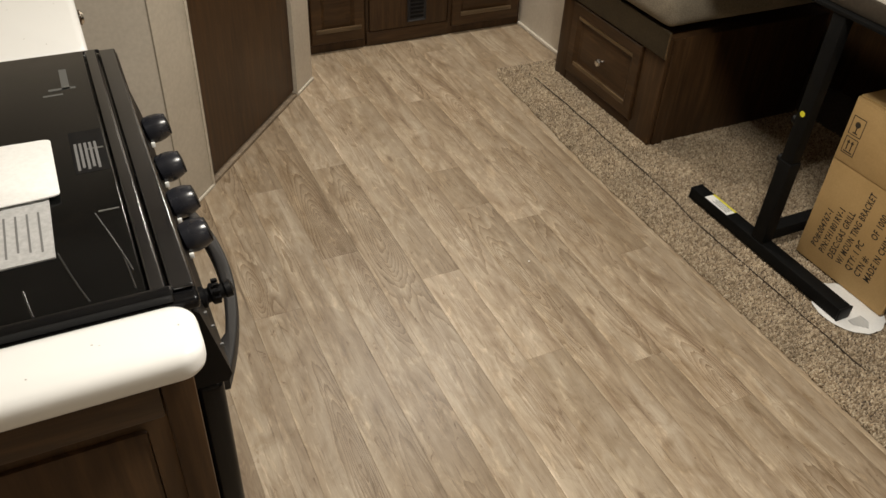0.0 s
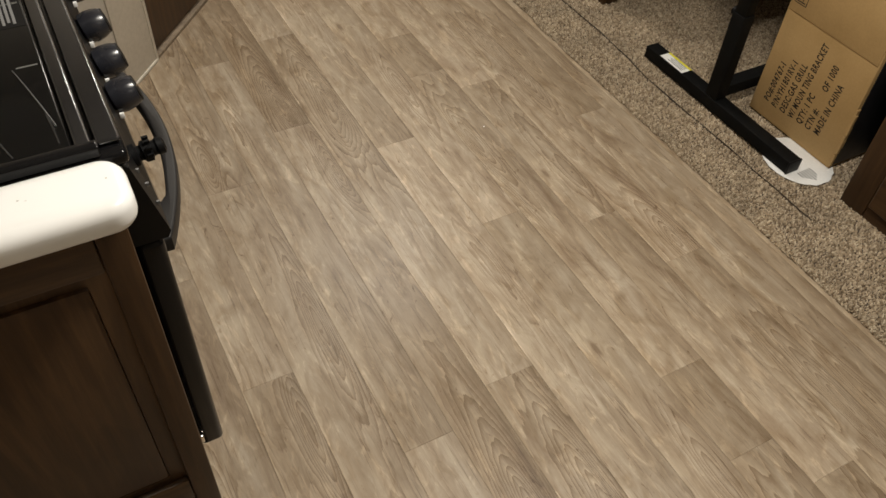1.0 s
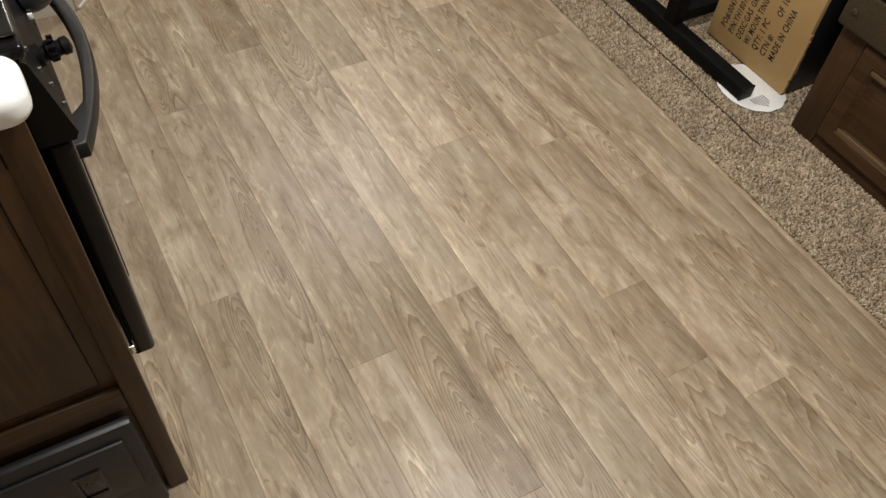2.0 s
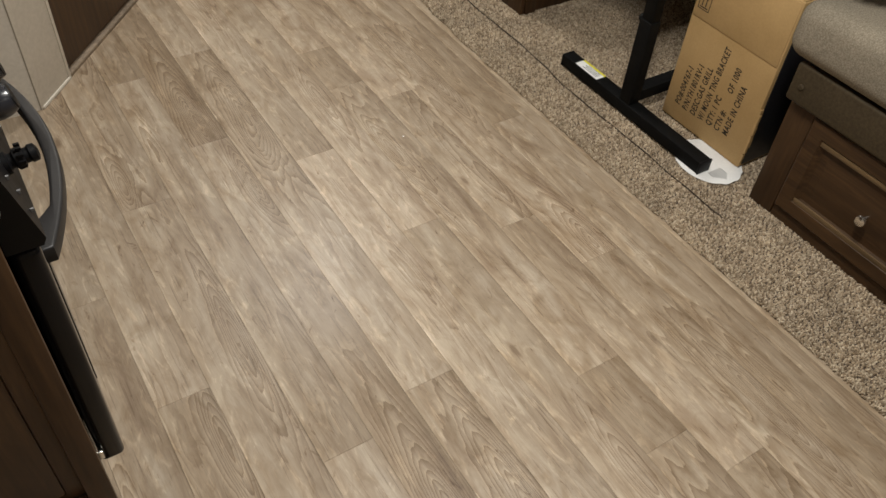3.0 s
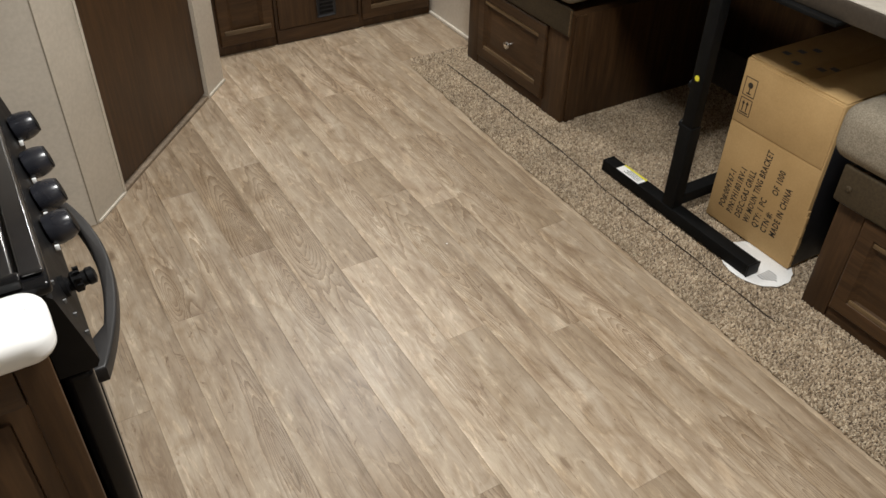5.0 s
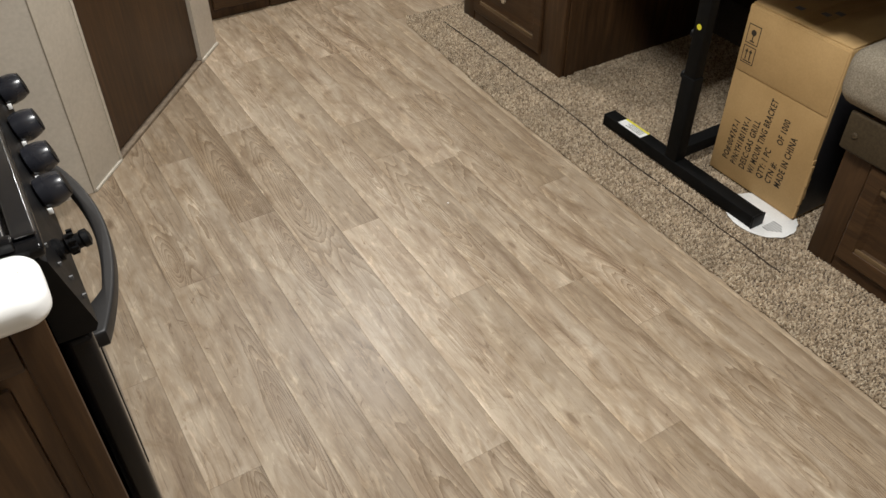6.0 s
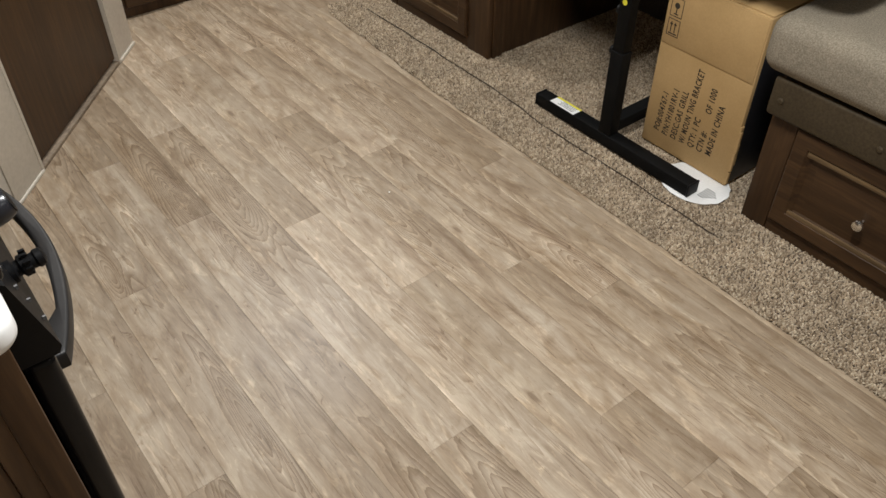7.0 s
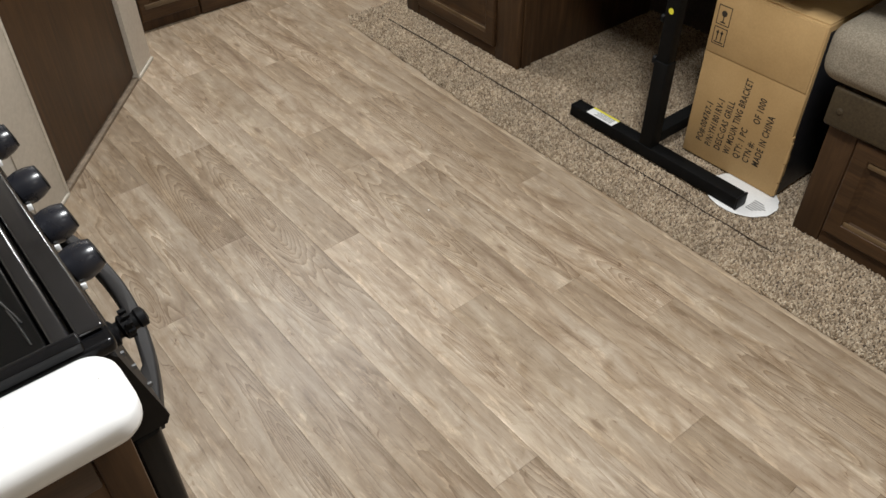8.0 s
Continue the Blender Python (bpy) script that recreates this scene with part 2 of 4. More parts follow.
VINYL = vinyl_wood()
WOOD_X, WOOD_Y, WOOD_Z = (cabinet_wood("dark_wood_grain_" + a, a) for a in "xyz")
DOOR_WOOD = cabinet_wood("door_wood", "z", (1.05, 0.95, 0.76), 0.42)
# paler wood: light caught by the doors' inner bevels, put into colour
LIT_LEDGE_WOOD = cabinet_wood("lit_ledge_wood", "y", (2.2, 2.75, 3.2), 0.35)
LIT_LEDGE_WOOD_X = cabinet_wood("lit_ledge_wood_across", "x", (2.3, 3.0, 3.9), 0.35)

WHITE_TOP = counter_top()
PILE = carpet_pile()
CARPET_BACK = speckled("carpet_backing", (0.05, 0.035, 0.026), (0.12, 0.09, 0.07), 220, 0.95)
BOARD = cardboard("cardboard")
TAPE = cardboard("packing_tape", 1.08)
TAPE.node_tree.nodes["Principled BSDF"].inputs["Roughness"].default_value = 0.3
WALL = speckled("beige_wall_paper", (0.555, 0.505, 0.428), (0.615, 0.56, 0.48), 90, 0.6, 0.15, 0.0006, 0.09)
WALL_FAR = speckled("pale_wall_paper", (0.62, 0.565, 0.49), (0.68, 0.625, 0.55), 90, 0.6, 0.1, 0.0006, 0.06)
CEILING = speckled("ceiling_panel", (0.62, 0.60, 0.56), (0.68, 0.66, 0.62), 60, 0.7, 0.1, 0.0006, 0.05)
SILL_WOOD = speckled("threshold_strip", (0.17, 0.125, 0.085), (0.26, 0.20, 0.14), 60, 0.6, 0.1, 0.0006, 0.2)
JOINT = speckled("brown_joint", (0.34, 0.30, 0.235), (0.40, 0.35, 0.28), 90, 0.7)
WHITE_TRIM = speckled("white_trim", (0.60, 0.55, 0.47), (0.70, 0.65, 0.57), 120, 0.5, 0.1, 0.0006, 0.1)
STEEL_BLACK = black_paint("black_powder_coat", 0.6, (0.003, 0.003, 0.003))
STEEL_BLACK.node_tree.nodes["Principled BSDF"].inputs["Specular IOR Level"].default_value = 0.12
ENAMEL = black_paint("black_enamel", 0.13, (0.0035, 0.0035, 0.004))
KNOB_BLACK = black_paint("black_plastic", 0.27, (0.011, 0.0115, 0.015))
KNOB_FACE = black_paint("black_plastic_face", 0.5, (0.0025, 0.0025, 0.003))
KNOB_FACE.node_tree.nodes["Principled BSDF"].inputs["Specular IOR Level"].default_value = 0.2
TRIM_GLOSS = black_paint("black_glossy_trim", 0.10, (0.008, 0.008, 0.009))
TRIM_GLOSS.node_tree.nodes["Principled BSDF"].inputs["Specular IOR Level"].default_value = 1.0
HANDLE_BLACK = black_paint("black_moulded_plastic", 0.5, (0.013, 0.012, 0.012))
HANDLE_BLACK.node_tree.nodes["Principled BSDF"].inputs["Specular IOR Level"].default_value = 0.35
GLASS_BLACK = black_paint("black_glass", 0.14, (0.003, 0.003, 0.003))
for gloss in (ENAMEL, GLASS_BLACK):
    gloss.node_tree.nodes["Principled BSDF"].inputs["Specular IOR Level"].default_value = 0.25
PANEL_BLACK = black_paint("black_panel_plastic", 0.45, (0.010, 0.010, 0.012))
CHROME = material("brushed_nickel", 0.22, 1.0, (0.78, 0.75, 0.70))[0]
FABRIC = speckled("beige_upholstery", (0.160, 0.135, 0.098), (0.29, 0.248, 0.186), 300, 0.95, 0.5, 0.0015, 0.22)
VINYL_BAND = speckled("brown_vinyl_upholstery", (0.040, 0.029, 0.0165), (0.060, 0.044, 0.025), 140, 0.55, 0.25, 0.0008, 0.25)
PAPER = speckled("white_paper", (0.80, 0.80, 0.79), (0.86, 0.86, 0.85), 200, 0.6, 0.0, 0.001, 0.06)
NEWSPRINT = speckled("grey_printed_paper", (0.40, 0.40, 0.40), (0.50, 0.50, 0.50), 200, 0.7, 0.0, 0.001, 0.08)
INK = material("black_ink", 0.7, 0, (0.035, 0.026, 0.017))[0]
GREY_INK = material("grey_ink", 0.7, 0, (0.16, 0.16, 0.16))[0]
SEAM_CORD = material("dark_seam_cord", 0.9, 0, (0.042, 0.028, 0.017))[0]
YELLOW = material("yellow_sticker", 0.5, 0, (0.72, 0.66, 0.04))[0]
LAMINATE = speckled("pale_table_laminate", (0.36, 0.33, 0.28), (0.44, 0.41, 0.36), 40, 0.35, 0.0, 0.001, 0.12)
TABLE_EDGE = speckled("dark_table_edge", (0.035, 0.027, 0.02), (0.05, 0.04, 0.03), 120, 0.4)
VINYL_BAND.node_tree.nodes["Principled BSDF"].inputs["Specular IOR Level"].default_value = 0.2
FILM = material("clear_film_crease", 0.12, 0, (0.02, 0.02, 0.02))[0]
REFLECTION_SMEAR = material("reflection_smear", 0.6, 0, (0.10, 0.10, 0.095))[0]
DIFFUSER = material("lamp_diffuser", 0.5, 0, (0.9, 0.88, 0.84))[0]
DIFFUSER.node_tree.nodes["Principled BSDF"].inputs["Emission Color"].default_value = (1.0, 0.93, 0.84, 1)
DIFFUSER.node_tree.nodes["Principled BSDF"].inputs["Emission Strength"].default_value = 6.0


# ---- mesh helpers ----
def thing(name, x, y, z, label="", category="", group="", kind=""):
    ob = new(name)
    ob.empty_display_size = 0.05
    ob.location = (x, y, z)
    return tagged(ob, label, category, group, kind)


def origin(ob):
    p = Vector((0, 0, 0))
    while ob is not None:
        p += ob.location
        ob = ob.parent
    return p


def finish(name, bm, mat, smooth=True):
    bmesh.ops.recalc_face_normals(bm, faces=bm.faces)
    me = bpy.data.meshes.new(name)
    bm.to_mesh(me)
    bm.free()
    me.materials.append(mat)
    if smooth:
        me.polygons.foreach_set("use_smooth", [True] * len(me.polygons))
        me.set_sharp_from_angle(angle=radians(32))
    return me


def part(name, bm, mat, parent, label=""):
    """Links a bmesh, drawn in world metres, as one mesh under a thing or part."""
    bmesh.ops.translate(bm, vec=-origin(parent), verts=bm.verts)
    ob = new(name, finish(name, bm, mat))
    ob.parent = parent
    if label:
        ob["label"] = label
    return ob


def solo(name, bm, mat, label="", category="", group="", kind=""):
    return tagged(new(name, finish(name, bm, mat)), label, category, group, kind)


def block(x0, x1, y0, y1, z0, z1, bev=0.0, seg=2, bm=None):
    """A box with rounded edges; more of them may be joined in one bmesh."""
    own = bmesh.new()
    bmesh.ops.create_cube(own, size=1)
    bmesh.ops.scale(own, vec=(x1 - x0, y1 - y0, z1 - z0), verts=own.verts)
    bmesh.ops.translate(own, vec=((x0 + x1) / 2, (y0 + y1) / 2, (z0 + z1) / 2), verts=own.verts)
    if bev:
        bmesh.ops.bevel(own, geom=own.edges[:], offset=bev, segments=seg, profile=0.5, affect="EDGES")
    return join(bm, own)


def join(bm, own):
    if bm is None:
        return own
    me = bpy.data.meshes.new("join")
    own.to_mesh(me)
    own.free()
    bm.from_mesh(me)
    bpy.data.meshes.remove(me)
    return bm


def prism(outline, z0, z1, bev=0.0, seg=2, bm=None):
    """An outline in x, y raised from z0 to z1."""
    own = bmesh.new()
    low = [own.verts.new((x, y, z0)) for x, y in outline]
    f = own.faces.new(low)
    up = bmesh.ops.extrude_face_region(own, geom=[f])["geom"]
    bmesh.ops.translate(own, vec=(0, 0, z1 - z0), verts=[v for v in up if isinstance(v, bmesh.types.BMVert)])
    bmesh.ops.recalc_face_normals(own, faces=own.faces)
    if bev:
        flat = [e for e in own.edges if abs(e.verts[0].co.z - e.verts[1].co.z) < 1e-6]
        bmesh.ops.bevel(own, geom=flat, offset=bev, segments=seg, profile=0.5, affect="EDGES")
    return join(bm, own)


def lathe(profile, base, axis, steps=24, bm=None):
    """Turns (radius, height) rows round an axis through base."""
    own = bmesh.new()
    rings = []
    for r, h in profile:
        rings.append([own.verts.new((r * math.cos(k * math.tau / steps), r * math.sin(k * math.tau / steps), h)) for k in range(steps)])
    for a, b in zip(rings, rings[1:]):
        for k in range(steps):
            own.faces.new((a[k], a[(k + 1) % steps], b[(k + 1) % steps], b[k]))
    own.faces.new(rings[0][::-1])
    own.faces.new(rings[-1])
    turn = Vector((0, 0, 1)).rotation_difference(Vector(axis)).to_matrix().to_4x4()
    bmesh.ops.transform(own, matrix=Matrix.Translation(base) @ turn, verts=own.verts)
    return join(bm, own)


def sweep(points, rx, rz, steps=10, bm=None):
    """A bar of oval section, rx across and rz high, along points."""
    own = bmesh.new()
    rings = []
    for i, p in enumerate(points):
        a, b = points[max(i - 1, 0)], points[min(i + 1, len(points) - 1)]
        along = (Vector(b) - Vector(a)).normalized()
        side = along.cross(Vector((0, 0, 1))).normalized()
        up = side.cross(along)
        rings.append([own.verts.new(Vector(p) + side * rx * math.cos(k * math.tau / steps) + up * rz * math.sin(k * math.tau / steps)) for k in range(steps)])
    for a, b in zip(rings, rings[1:]):
        for k in range(steps):
            own.faces.new((a[k], a[(k + 1) % steps], b[(k + 1) % steps], b[k]))
    own.faces.new(rings[0][::-1])
    own.faces.new(rings[-1])
    return join(bm, own)


def frame_panel(bm, u0, u1, v0, v1, rail, depth, place, inner=0.012):
    """A door's raised frame with a bevelled inner slope, in a plane; place(u, v, out) gives the point."""
    own = bmesh.new()

    def loop(inset, out):
        return [own.verts.new(place(u, v, out)) for u, v in ((u0 + inset, v0 + inset), (u1 - inset, v0 + inset), (u1 - inset, v1 - inset), (u0 + inset, v1 - inset))]
    rings = [loop(0, 0), loop(0, depth - 0.003), loop(0.004, depth), loop(rail - 0.003, depth), loop(rail, depth - 0.003), loop(rail + inner, depth * 0.35), loop(rail + inner + 0.014, depth * 0.35), loop(rail + inner + 0.022, depth * 0.5)]
    for a, b in zip(rings, rings[1:]):
        for k in range(4):
            own.faces.new((a[k], a[(k + 1) % 4], b[(k + 1) % 4], b[k]))
    own.faces.new(rings[-1])
    own.faces.new(rings[0][::-1])
    return join(bm, own)


def lettering(name, words, size, m, mat, parent, squeeze=0.8):
    """Flat printed words as a mesh, at a pose."""
    cu = bpy.data.curves.new(name, "FONT")
    cu.body, cu.size, cu.resolution_u, cu.extrude, cu.offset = words, size, 2, 0.0001, 0.0006
    cu.space_character = 1.14
    tmp = bpy.data.objects.new(name, cu)
    scene.collection.objects.link(tmp)
    me = bpy.data.meshes.new_from_object(tmp.evaluated_get(bpy.context.evaluated_depsgraph_get()))
    bpy.data.objects.remove(tmp)
    bpy.data.curves.remove(cu)
    me.transform(Matrix.Translation(-origin(parent)) @ m @ Matrix.Diagonal((squeeze, 1, 1, 1)))
    me.materials.clear()
    me.materials.append(mat)
    ob = new(name, me)
    ob.parent = parent
    return ob


# ---- structure ----
def pt(s, out):
    """A point on the slanting bathroom wall: s along it, out into the room."""
    return (-0.505 + 0.658 * s + 0.753 * out, 0.500 + 0.753 * s - 0.658 * out)


def slant(s0, s1, o0, o1):
    return [pt(s0, o0), pt(s1, o0), pt(s1, o1), pt(s0, o1)]


floor = solo("floor", block(-1.5, 1.9, -3.2, 2.4, -0.06, -0.0065), CARPET_BACK, "wood-look vinyl plank floor in taupe brown", "floor", kind="structure")
solo("wall_kitchen", block(-1.42, -1.30, -3.2, 0.62, 0, 2.0), WALL, "plain beige papered wall behind the kitchen", "wall", kind="structure")
solo("wall_end", block(-1.42, 1.9, -3.32, -3.2, 0, 2.0), WALL, "plain beige papered wall", "wall", kind="structure")
solo("wall_far", block(0.07, 1.9, 2.0, 2.1, 0, 2.0), WALL, "plain beige papered wall", "wall", kind="structure")
solo("wall_slide", block(1.9, 2.0, -3.2, 2.1, 0, 2.0), WALL, "plain beige papered wall of the slide-out", "wall", kind="structure")
# assumed panel, added to keep the space under the table dark
solo("wall_lining", block(1.885, 1.8995, -2.2, 1.0, 0.003, 0.80, 0.002), WOOD_Z, "dark wood lining added behind the dinette", "wall", kind="structure")
solo("wall_beside_bench", block(1.037, 1.065, 0.915, 1.99, 0, 2.0, 0.002), WALL_FAR, "pale papered partition behind the dinette bench", "wall", kind="structure")
ceil = solo("ceiling", block(-1.42, 2.0, -3.3, 2.1, 2.0, 2.05), CEILING, "off-white ceiling panel", "ceiling", kind="structure")

# the slanting wall with its door opening, and the wall that meets it
bath = solo("wall_bathroom", prism([(-1.30, 0.5015), (-0.5072, 0.5015), (-0.545, 0.5345), (-0.545, 0.60), (-1.30, 0.60)], 0, 2.0), WALL, "beige papered wall beside the bathroom door", "wall", kind="structure")
jambs = solo("wall_slant", prism(slant(0, 0.146, -0.045, 0), 0, 2.0, 0.002), WALL, "beige papered slanting wall round the bathroom door", "wall", kind="structure")
part("post", prism([pt(0.747, -0.045), pt(0.747, 0), pt(0.875, 0), (0.074, 1.19), (0.074, 1.99), (0.03, 1.99), (0.03, 1.22)], 0, 2.0, 0.002), WALL_FAR, jambs)
part("head", prism(slant(0.146, 0.747, -0.045, 0), 1.94, 2.0), WALL, jambs)
part("corner_joint", prism([(-0.5085, 0.5012), (-0.5085, 0.4997), (-0.5058, 0.4985), (-0.5050, 0.4998)], 0, 2.0), JOINT, jambs)

door = thing("door_1", *pt(0.45, -0.02), 0, "dark wood-grain bathroom door standing closed", "door", kind="structure")
part("door_leaf", prism(slant(0.156, 0.738, -0.034, -0.010), 0.020, 1.935, 0.002), DOOR_WOOD, door)
part("threshold", prism(slant(0.148, 0.747, -0.05, 0.002), 0, 0.011, 0.003), SILL_WOOD, door, "brown wood-grain threshold strip")
for s0, s1 in ((0.146, 0.1555), (0.7385, 0.748)):
    part("door_casing", prism(slant(s0, s1, -0.045, 0.004), 0.0, 1.94, 0.0015), WHITE_TRIM, door, "thin white edge trim")

trims = [(slant(0.004, 0.150, 0.0, 0.006), 0.010), (slant(0.744, 0.876, 0.0, 0.006), 0.012), ([(1.026, 0.92), (1.037, 0.92), (1.037, 1.35), (1.026, 1.35)], 0.014)]
for k, (outline, top) in enumerate(trims):
    solo("baseboard", prism(outline, 0, top, 0.003), WHITE_TRIM, "thin white trim strip along the wall's foot", "baseboard", kind="structure")

for x, y, sx, sy, *rest in LAMPS:
    lamp = thing("ceiling_light", x, y, 2.0, "flat rectangular ceiling light, switched on", "ceiling light", group="ceiling lights")
    part("frame", block(x - sx / 2 - 0.02, x + sx / 2 + 0.02, y - sy / 2 - 0.02, y + sy / 2 + 0.02, 1.985, 2.0, 0.004), WHITE_TRIM, lamp)
    part("diffuser", block(x - sx / 2, x + sx / 2, y - sy / 2, y + sy / 2, 1.962, 1.9845, 0.008), DIFFUSER, lamp)


# ---- kitchen run ----
base = thing("base_cabinet", -0.96, -0.87, 0, "dark wood kitchen base cabinet with a framed end panel", "cabinet")
part("carcass", block(-1.30, -0.675, -0.861, -0.30, 0.0, 0.318, 0.002), WOOD_Z, base)
end = part("end_panel", block(-1.30, -0.654, -0.871, -0.8615, 0.0, 0.8335, 0.002), WOOD_Z, base)
part("stile", block(-0.681, -0.650, -0.881, -0.8715, 0.0, 0.8335, 0.003), WOOD_Z, end)
part("stile", block(-1.295, -1.255, -0.881, -0.8715, 0.0, 0.8335, 0.003), WOOD_Z, end)
part("top_rail", block(-1.2545, -0.6815, -0.881, -0.8715, 0.757, 0.8335, 0.003), WOOD_X, end)
part("mid_rail", block(-1.2545, -0.6815, -0.881, -0.8715, 0.290, 0.342, 0.003), WOOD_X, end)
part("panel", block(-1.236, -0.701, -0.877, -0.8715, 0.360, 0.739, 0.005), WOOD_Z, end)
part("filler", block(-1.30, -0.653, -0.8605, -0.848, 0.3185, 0.8335, 0.002), ENAMEL, base, "black side filler beside the range")

conv = thing("converter_panel", -0.80, -0.885, 0.0, "black plastic power converter panel with a hinged door", "electrical panel")
part("surround", block(-1.06, -0.686, -0.898, -0.8815, 0.0, 0.278, 0.006), PANEL_BLACK, conv)
leaf = part("door", block(-1.03, -0.706, -0.905, -0.8985, 0.095, 0.248, 0.004), PANEL_BLACK, conv)
part("latch_window", frame_panel(None, -0.789, -0.750, 0.135, 0.205, 0.0025, 0.003, lambda u, v, o: (u, -0.9053 - o, v), 0.003), KNOB_BLACK, leaf, "square grey-edged latch recess")

side_base = thing("base_cabinet", -0.98, 0.10, 0, "dark wood kitchen base cabinet beside the range", "cabinet")
part("carcass", block(-1.30, -0.688, -0.290, 0.4995, 0.09, 0.8335, 0.002), WOOD_Z, side_base)
part("toe_kick", block(-1.30, -0.74, -0.290, 0.4995, 0.0, 0.09), PANEL_BLACK, side_base)
for y0, y1 in ((-0.280, -0.005), (0.008, 0.280), (0.293, 0.49)):
    dr = part("drawer_front", frame_panel(None, y0, y1, 0.655, 0.815, 0.035, 0.016, lambda u, v, o: (-0.688 + o, u, v)), WOOD_Y, side_base)
    part("knob", lathe([(0.006, 0), (0.005, 0.012), (0.013, 0.018), (0.014, 0.024), (0.009, 0.029)], (-0.681, (y0 + y1) / 2, 0.738), (1, 0, 0), 16), CHROME, dr, "round nickel knob")
    part("door", frame_panel(None, y0, y1, 0.12, 0.64, 0.05, 0.016, lambda u, v, o: (-0.688 + o, u, v)), WOOD_Z, side_base)


def worktop(y0, y1, front, radius, label, far_round):
    pts = []
    for cy, a0 in ((y0 + radius, -90), (y1 - (radius if far_round else 0.0125), 0)):
        r = radius if (a0 == -90 or far_round) else 0.0125
        for k in range(9):
            a = radians(a0 + k * 11.25)
            pts.append((front - r + r * math.cos(a), cy + r * math.sin(a)))
    outline = [(-1.30, y0)] + pts + [(-1.30, y1)]
    return solo("worktop", prism(outline, 0.834, 0.866, 0.011, 4), WHITE_TOP, label, "worktop")


worktop(-0.921, -0.846, -0.6365, 0.024, "speckled white solid-surface worktop end with rounded corners", True)
worktop(-0.290, 0.4995, -0.664, 0.014, "plain white solid-surface worktop beside the range", False)

# the drop-in range
rng = thing("gas_range", -0.95, -0.57, 0.3185, "black drop-in gas range with a glass cover and dome knobs", "stove")
part("body", block(-1.27, -0.652, -0.842, -0.296, 0.3185, 0.845, 0.003), ENAMEL, rng)
part("top_plate", block(-1.28, -0.628, -0.8445, -0.292, 0.8455, 0.861, 0.005, 3), ENAMEL, rng)
part("glass_cover", block(-1.25, -0.671, -0.830, -0.299, 0.8615, 0.870, 0.003, 3), GLASS_BLACK, rng, "glossy black glass cover")
for y0, y1, top in ((-0.8445, -0.8315, 0.8735), (-0.2982, -0.292, 0.8665)):
    part("side_trim", block(-1.25, -0.650, y0, y1, 0.8615, top, 0.0024, 3), ENAMEL, rng)
part("front_trim", block(-0.6695, -0.6545, -0.8305, -0.299, 0.8615, 0.8695, 0.0038, 5), TRIM_GLOSS, rng)
part("front_trim", block(-0.6515, -0.630, -0.8305, -0.299, 0.8615, 0.8675, 0.0030, 5), TRIM_GLOSS, rng)
# sloping control panel
own = bmesh.new()
sec = [(-0.651, 0.8445), (-0.636, 0.843), (-0.631, 0.838), (-0.611, 0.748), (-0.615, 0.7395), (-0.651, 0.7395)]
a = [own.verts.new((x, -0.841, z)) for x, z in sec]
b = [own.verts.new((x, -0.297, z)) for x, z in sec]
for k in range(6):
    own.faces.new((a[k], a[(k + 1) % 6], b[(k + 1) % 6], b[k]))
own.faces.new(a[::-1])
own.faces.new(b)
part("control_panel", own, KNOB_FACE, rng)
AXIS = Vector((0.97, 0, 0.24)).normalized()
for y in (-0.406, -0.508, -0.590, -0.660):
    kn = part("control_knob", lathe([(0.013, 0.0), (0.0178, 0.003), (0.0192, 0.012), (0.0182, 0.021), (0.0164, 0.027), (0.0148, 0.0303)], (-0.620, y, 0.790), AXIS, 28), KNOB_BLACK, rng, "rounded black dome knob")
    part("face", lathe([(0.0149, 0.0), (0.0140, 0.0016), (0.008, 0.0024)], Vector((-0.620, y, 0.790)) + AXIS * 0.0305, AXIS, 24), KNOB_FACE, kn)
    # white chip stands for the highlight at the knob's foot
    part("base_glint", block(-0.6165, -0.6115, y - 0.0200, y - 0.0165, 0.776, 0.783, 0.0006), PAPER, kn)
kn = part("control_knob", lathe([(0.010, 0.0), (0.012, 0.003), (0.012, 0.008), (0.008, 0.010), (0.008, 0.013), (0.0115, 0.015), (0.0115, 0.022), (0.008, 0.024), (0.008, 0.028), (0.0095, 0.030), (0.009, 0.036), (0.004, 0.038)], (-0.625, -0.770, 0.794), Vector((0.99, 0, 0.14)), 20), KNOB_FACE, rng, "small ribbed black igniter knob")
for k in range(10):
    w = k * math.tau / 10
    part("rib", block(-0.608, -0.602, -0.7715 + 0.0116 * math.cos(w), -0.7685 + 0.0116 * math.cos(w), 0.7975 + 0.0116 * math.sin(w), 0.8005 + 0.0116 * math.sin(w)), KNOB_FACE, kn)
for y, z in ((-0.800, 0.826), (-0.808, 0.806), (-0.808, 0.786), (-0.816, 0.766)):
    part("print_mark", block(-0.633 + 0.25 * (0.838 - z), -0.6295 + 0.25 * (0.838 - z), y - 0.0012, y + 0.0012, z - 0.0022, z + 0.0022), GREY_INK, rng)
oven = part("oven_door", block(-0.651, -0.6195, -0.834, -0.306, 0.330, 0.731, 0.008, 4), ENAMEL, rng)
part("window", block(-0.6194, -0.6178, -0.75, -0.39, 0.40, 0.65, 0.0008), GLASS_BLACK, oven)
outer, inner = [], []
for k in range(41):
    q = -1 + k / 20
    y = -0.565 + 0.207 * q
    outer.append((-0.5605 - 0.047 * q * q, y))
    inner.append((-0.578 - 0.041 * q * q - (0.016 if abs(q) > 0.66 else 0.0) * min(1.0, (abs(q) - 0.66) / 0.1 if abs(q) > 0.66 else 0), y))
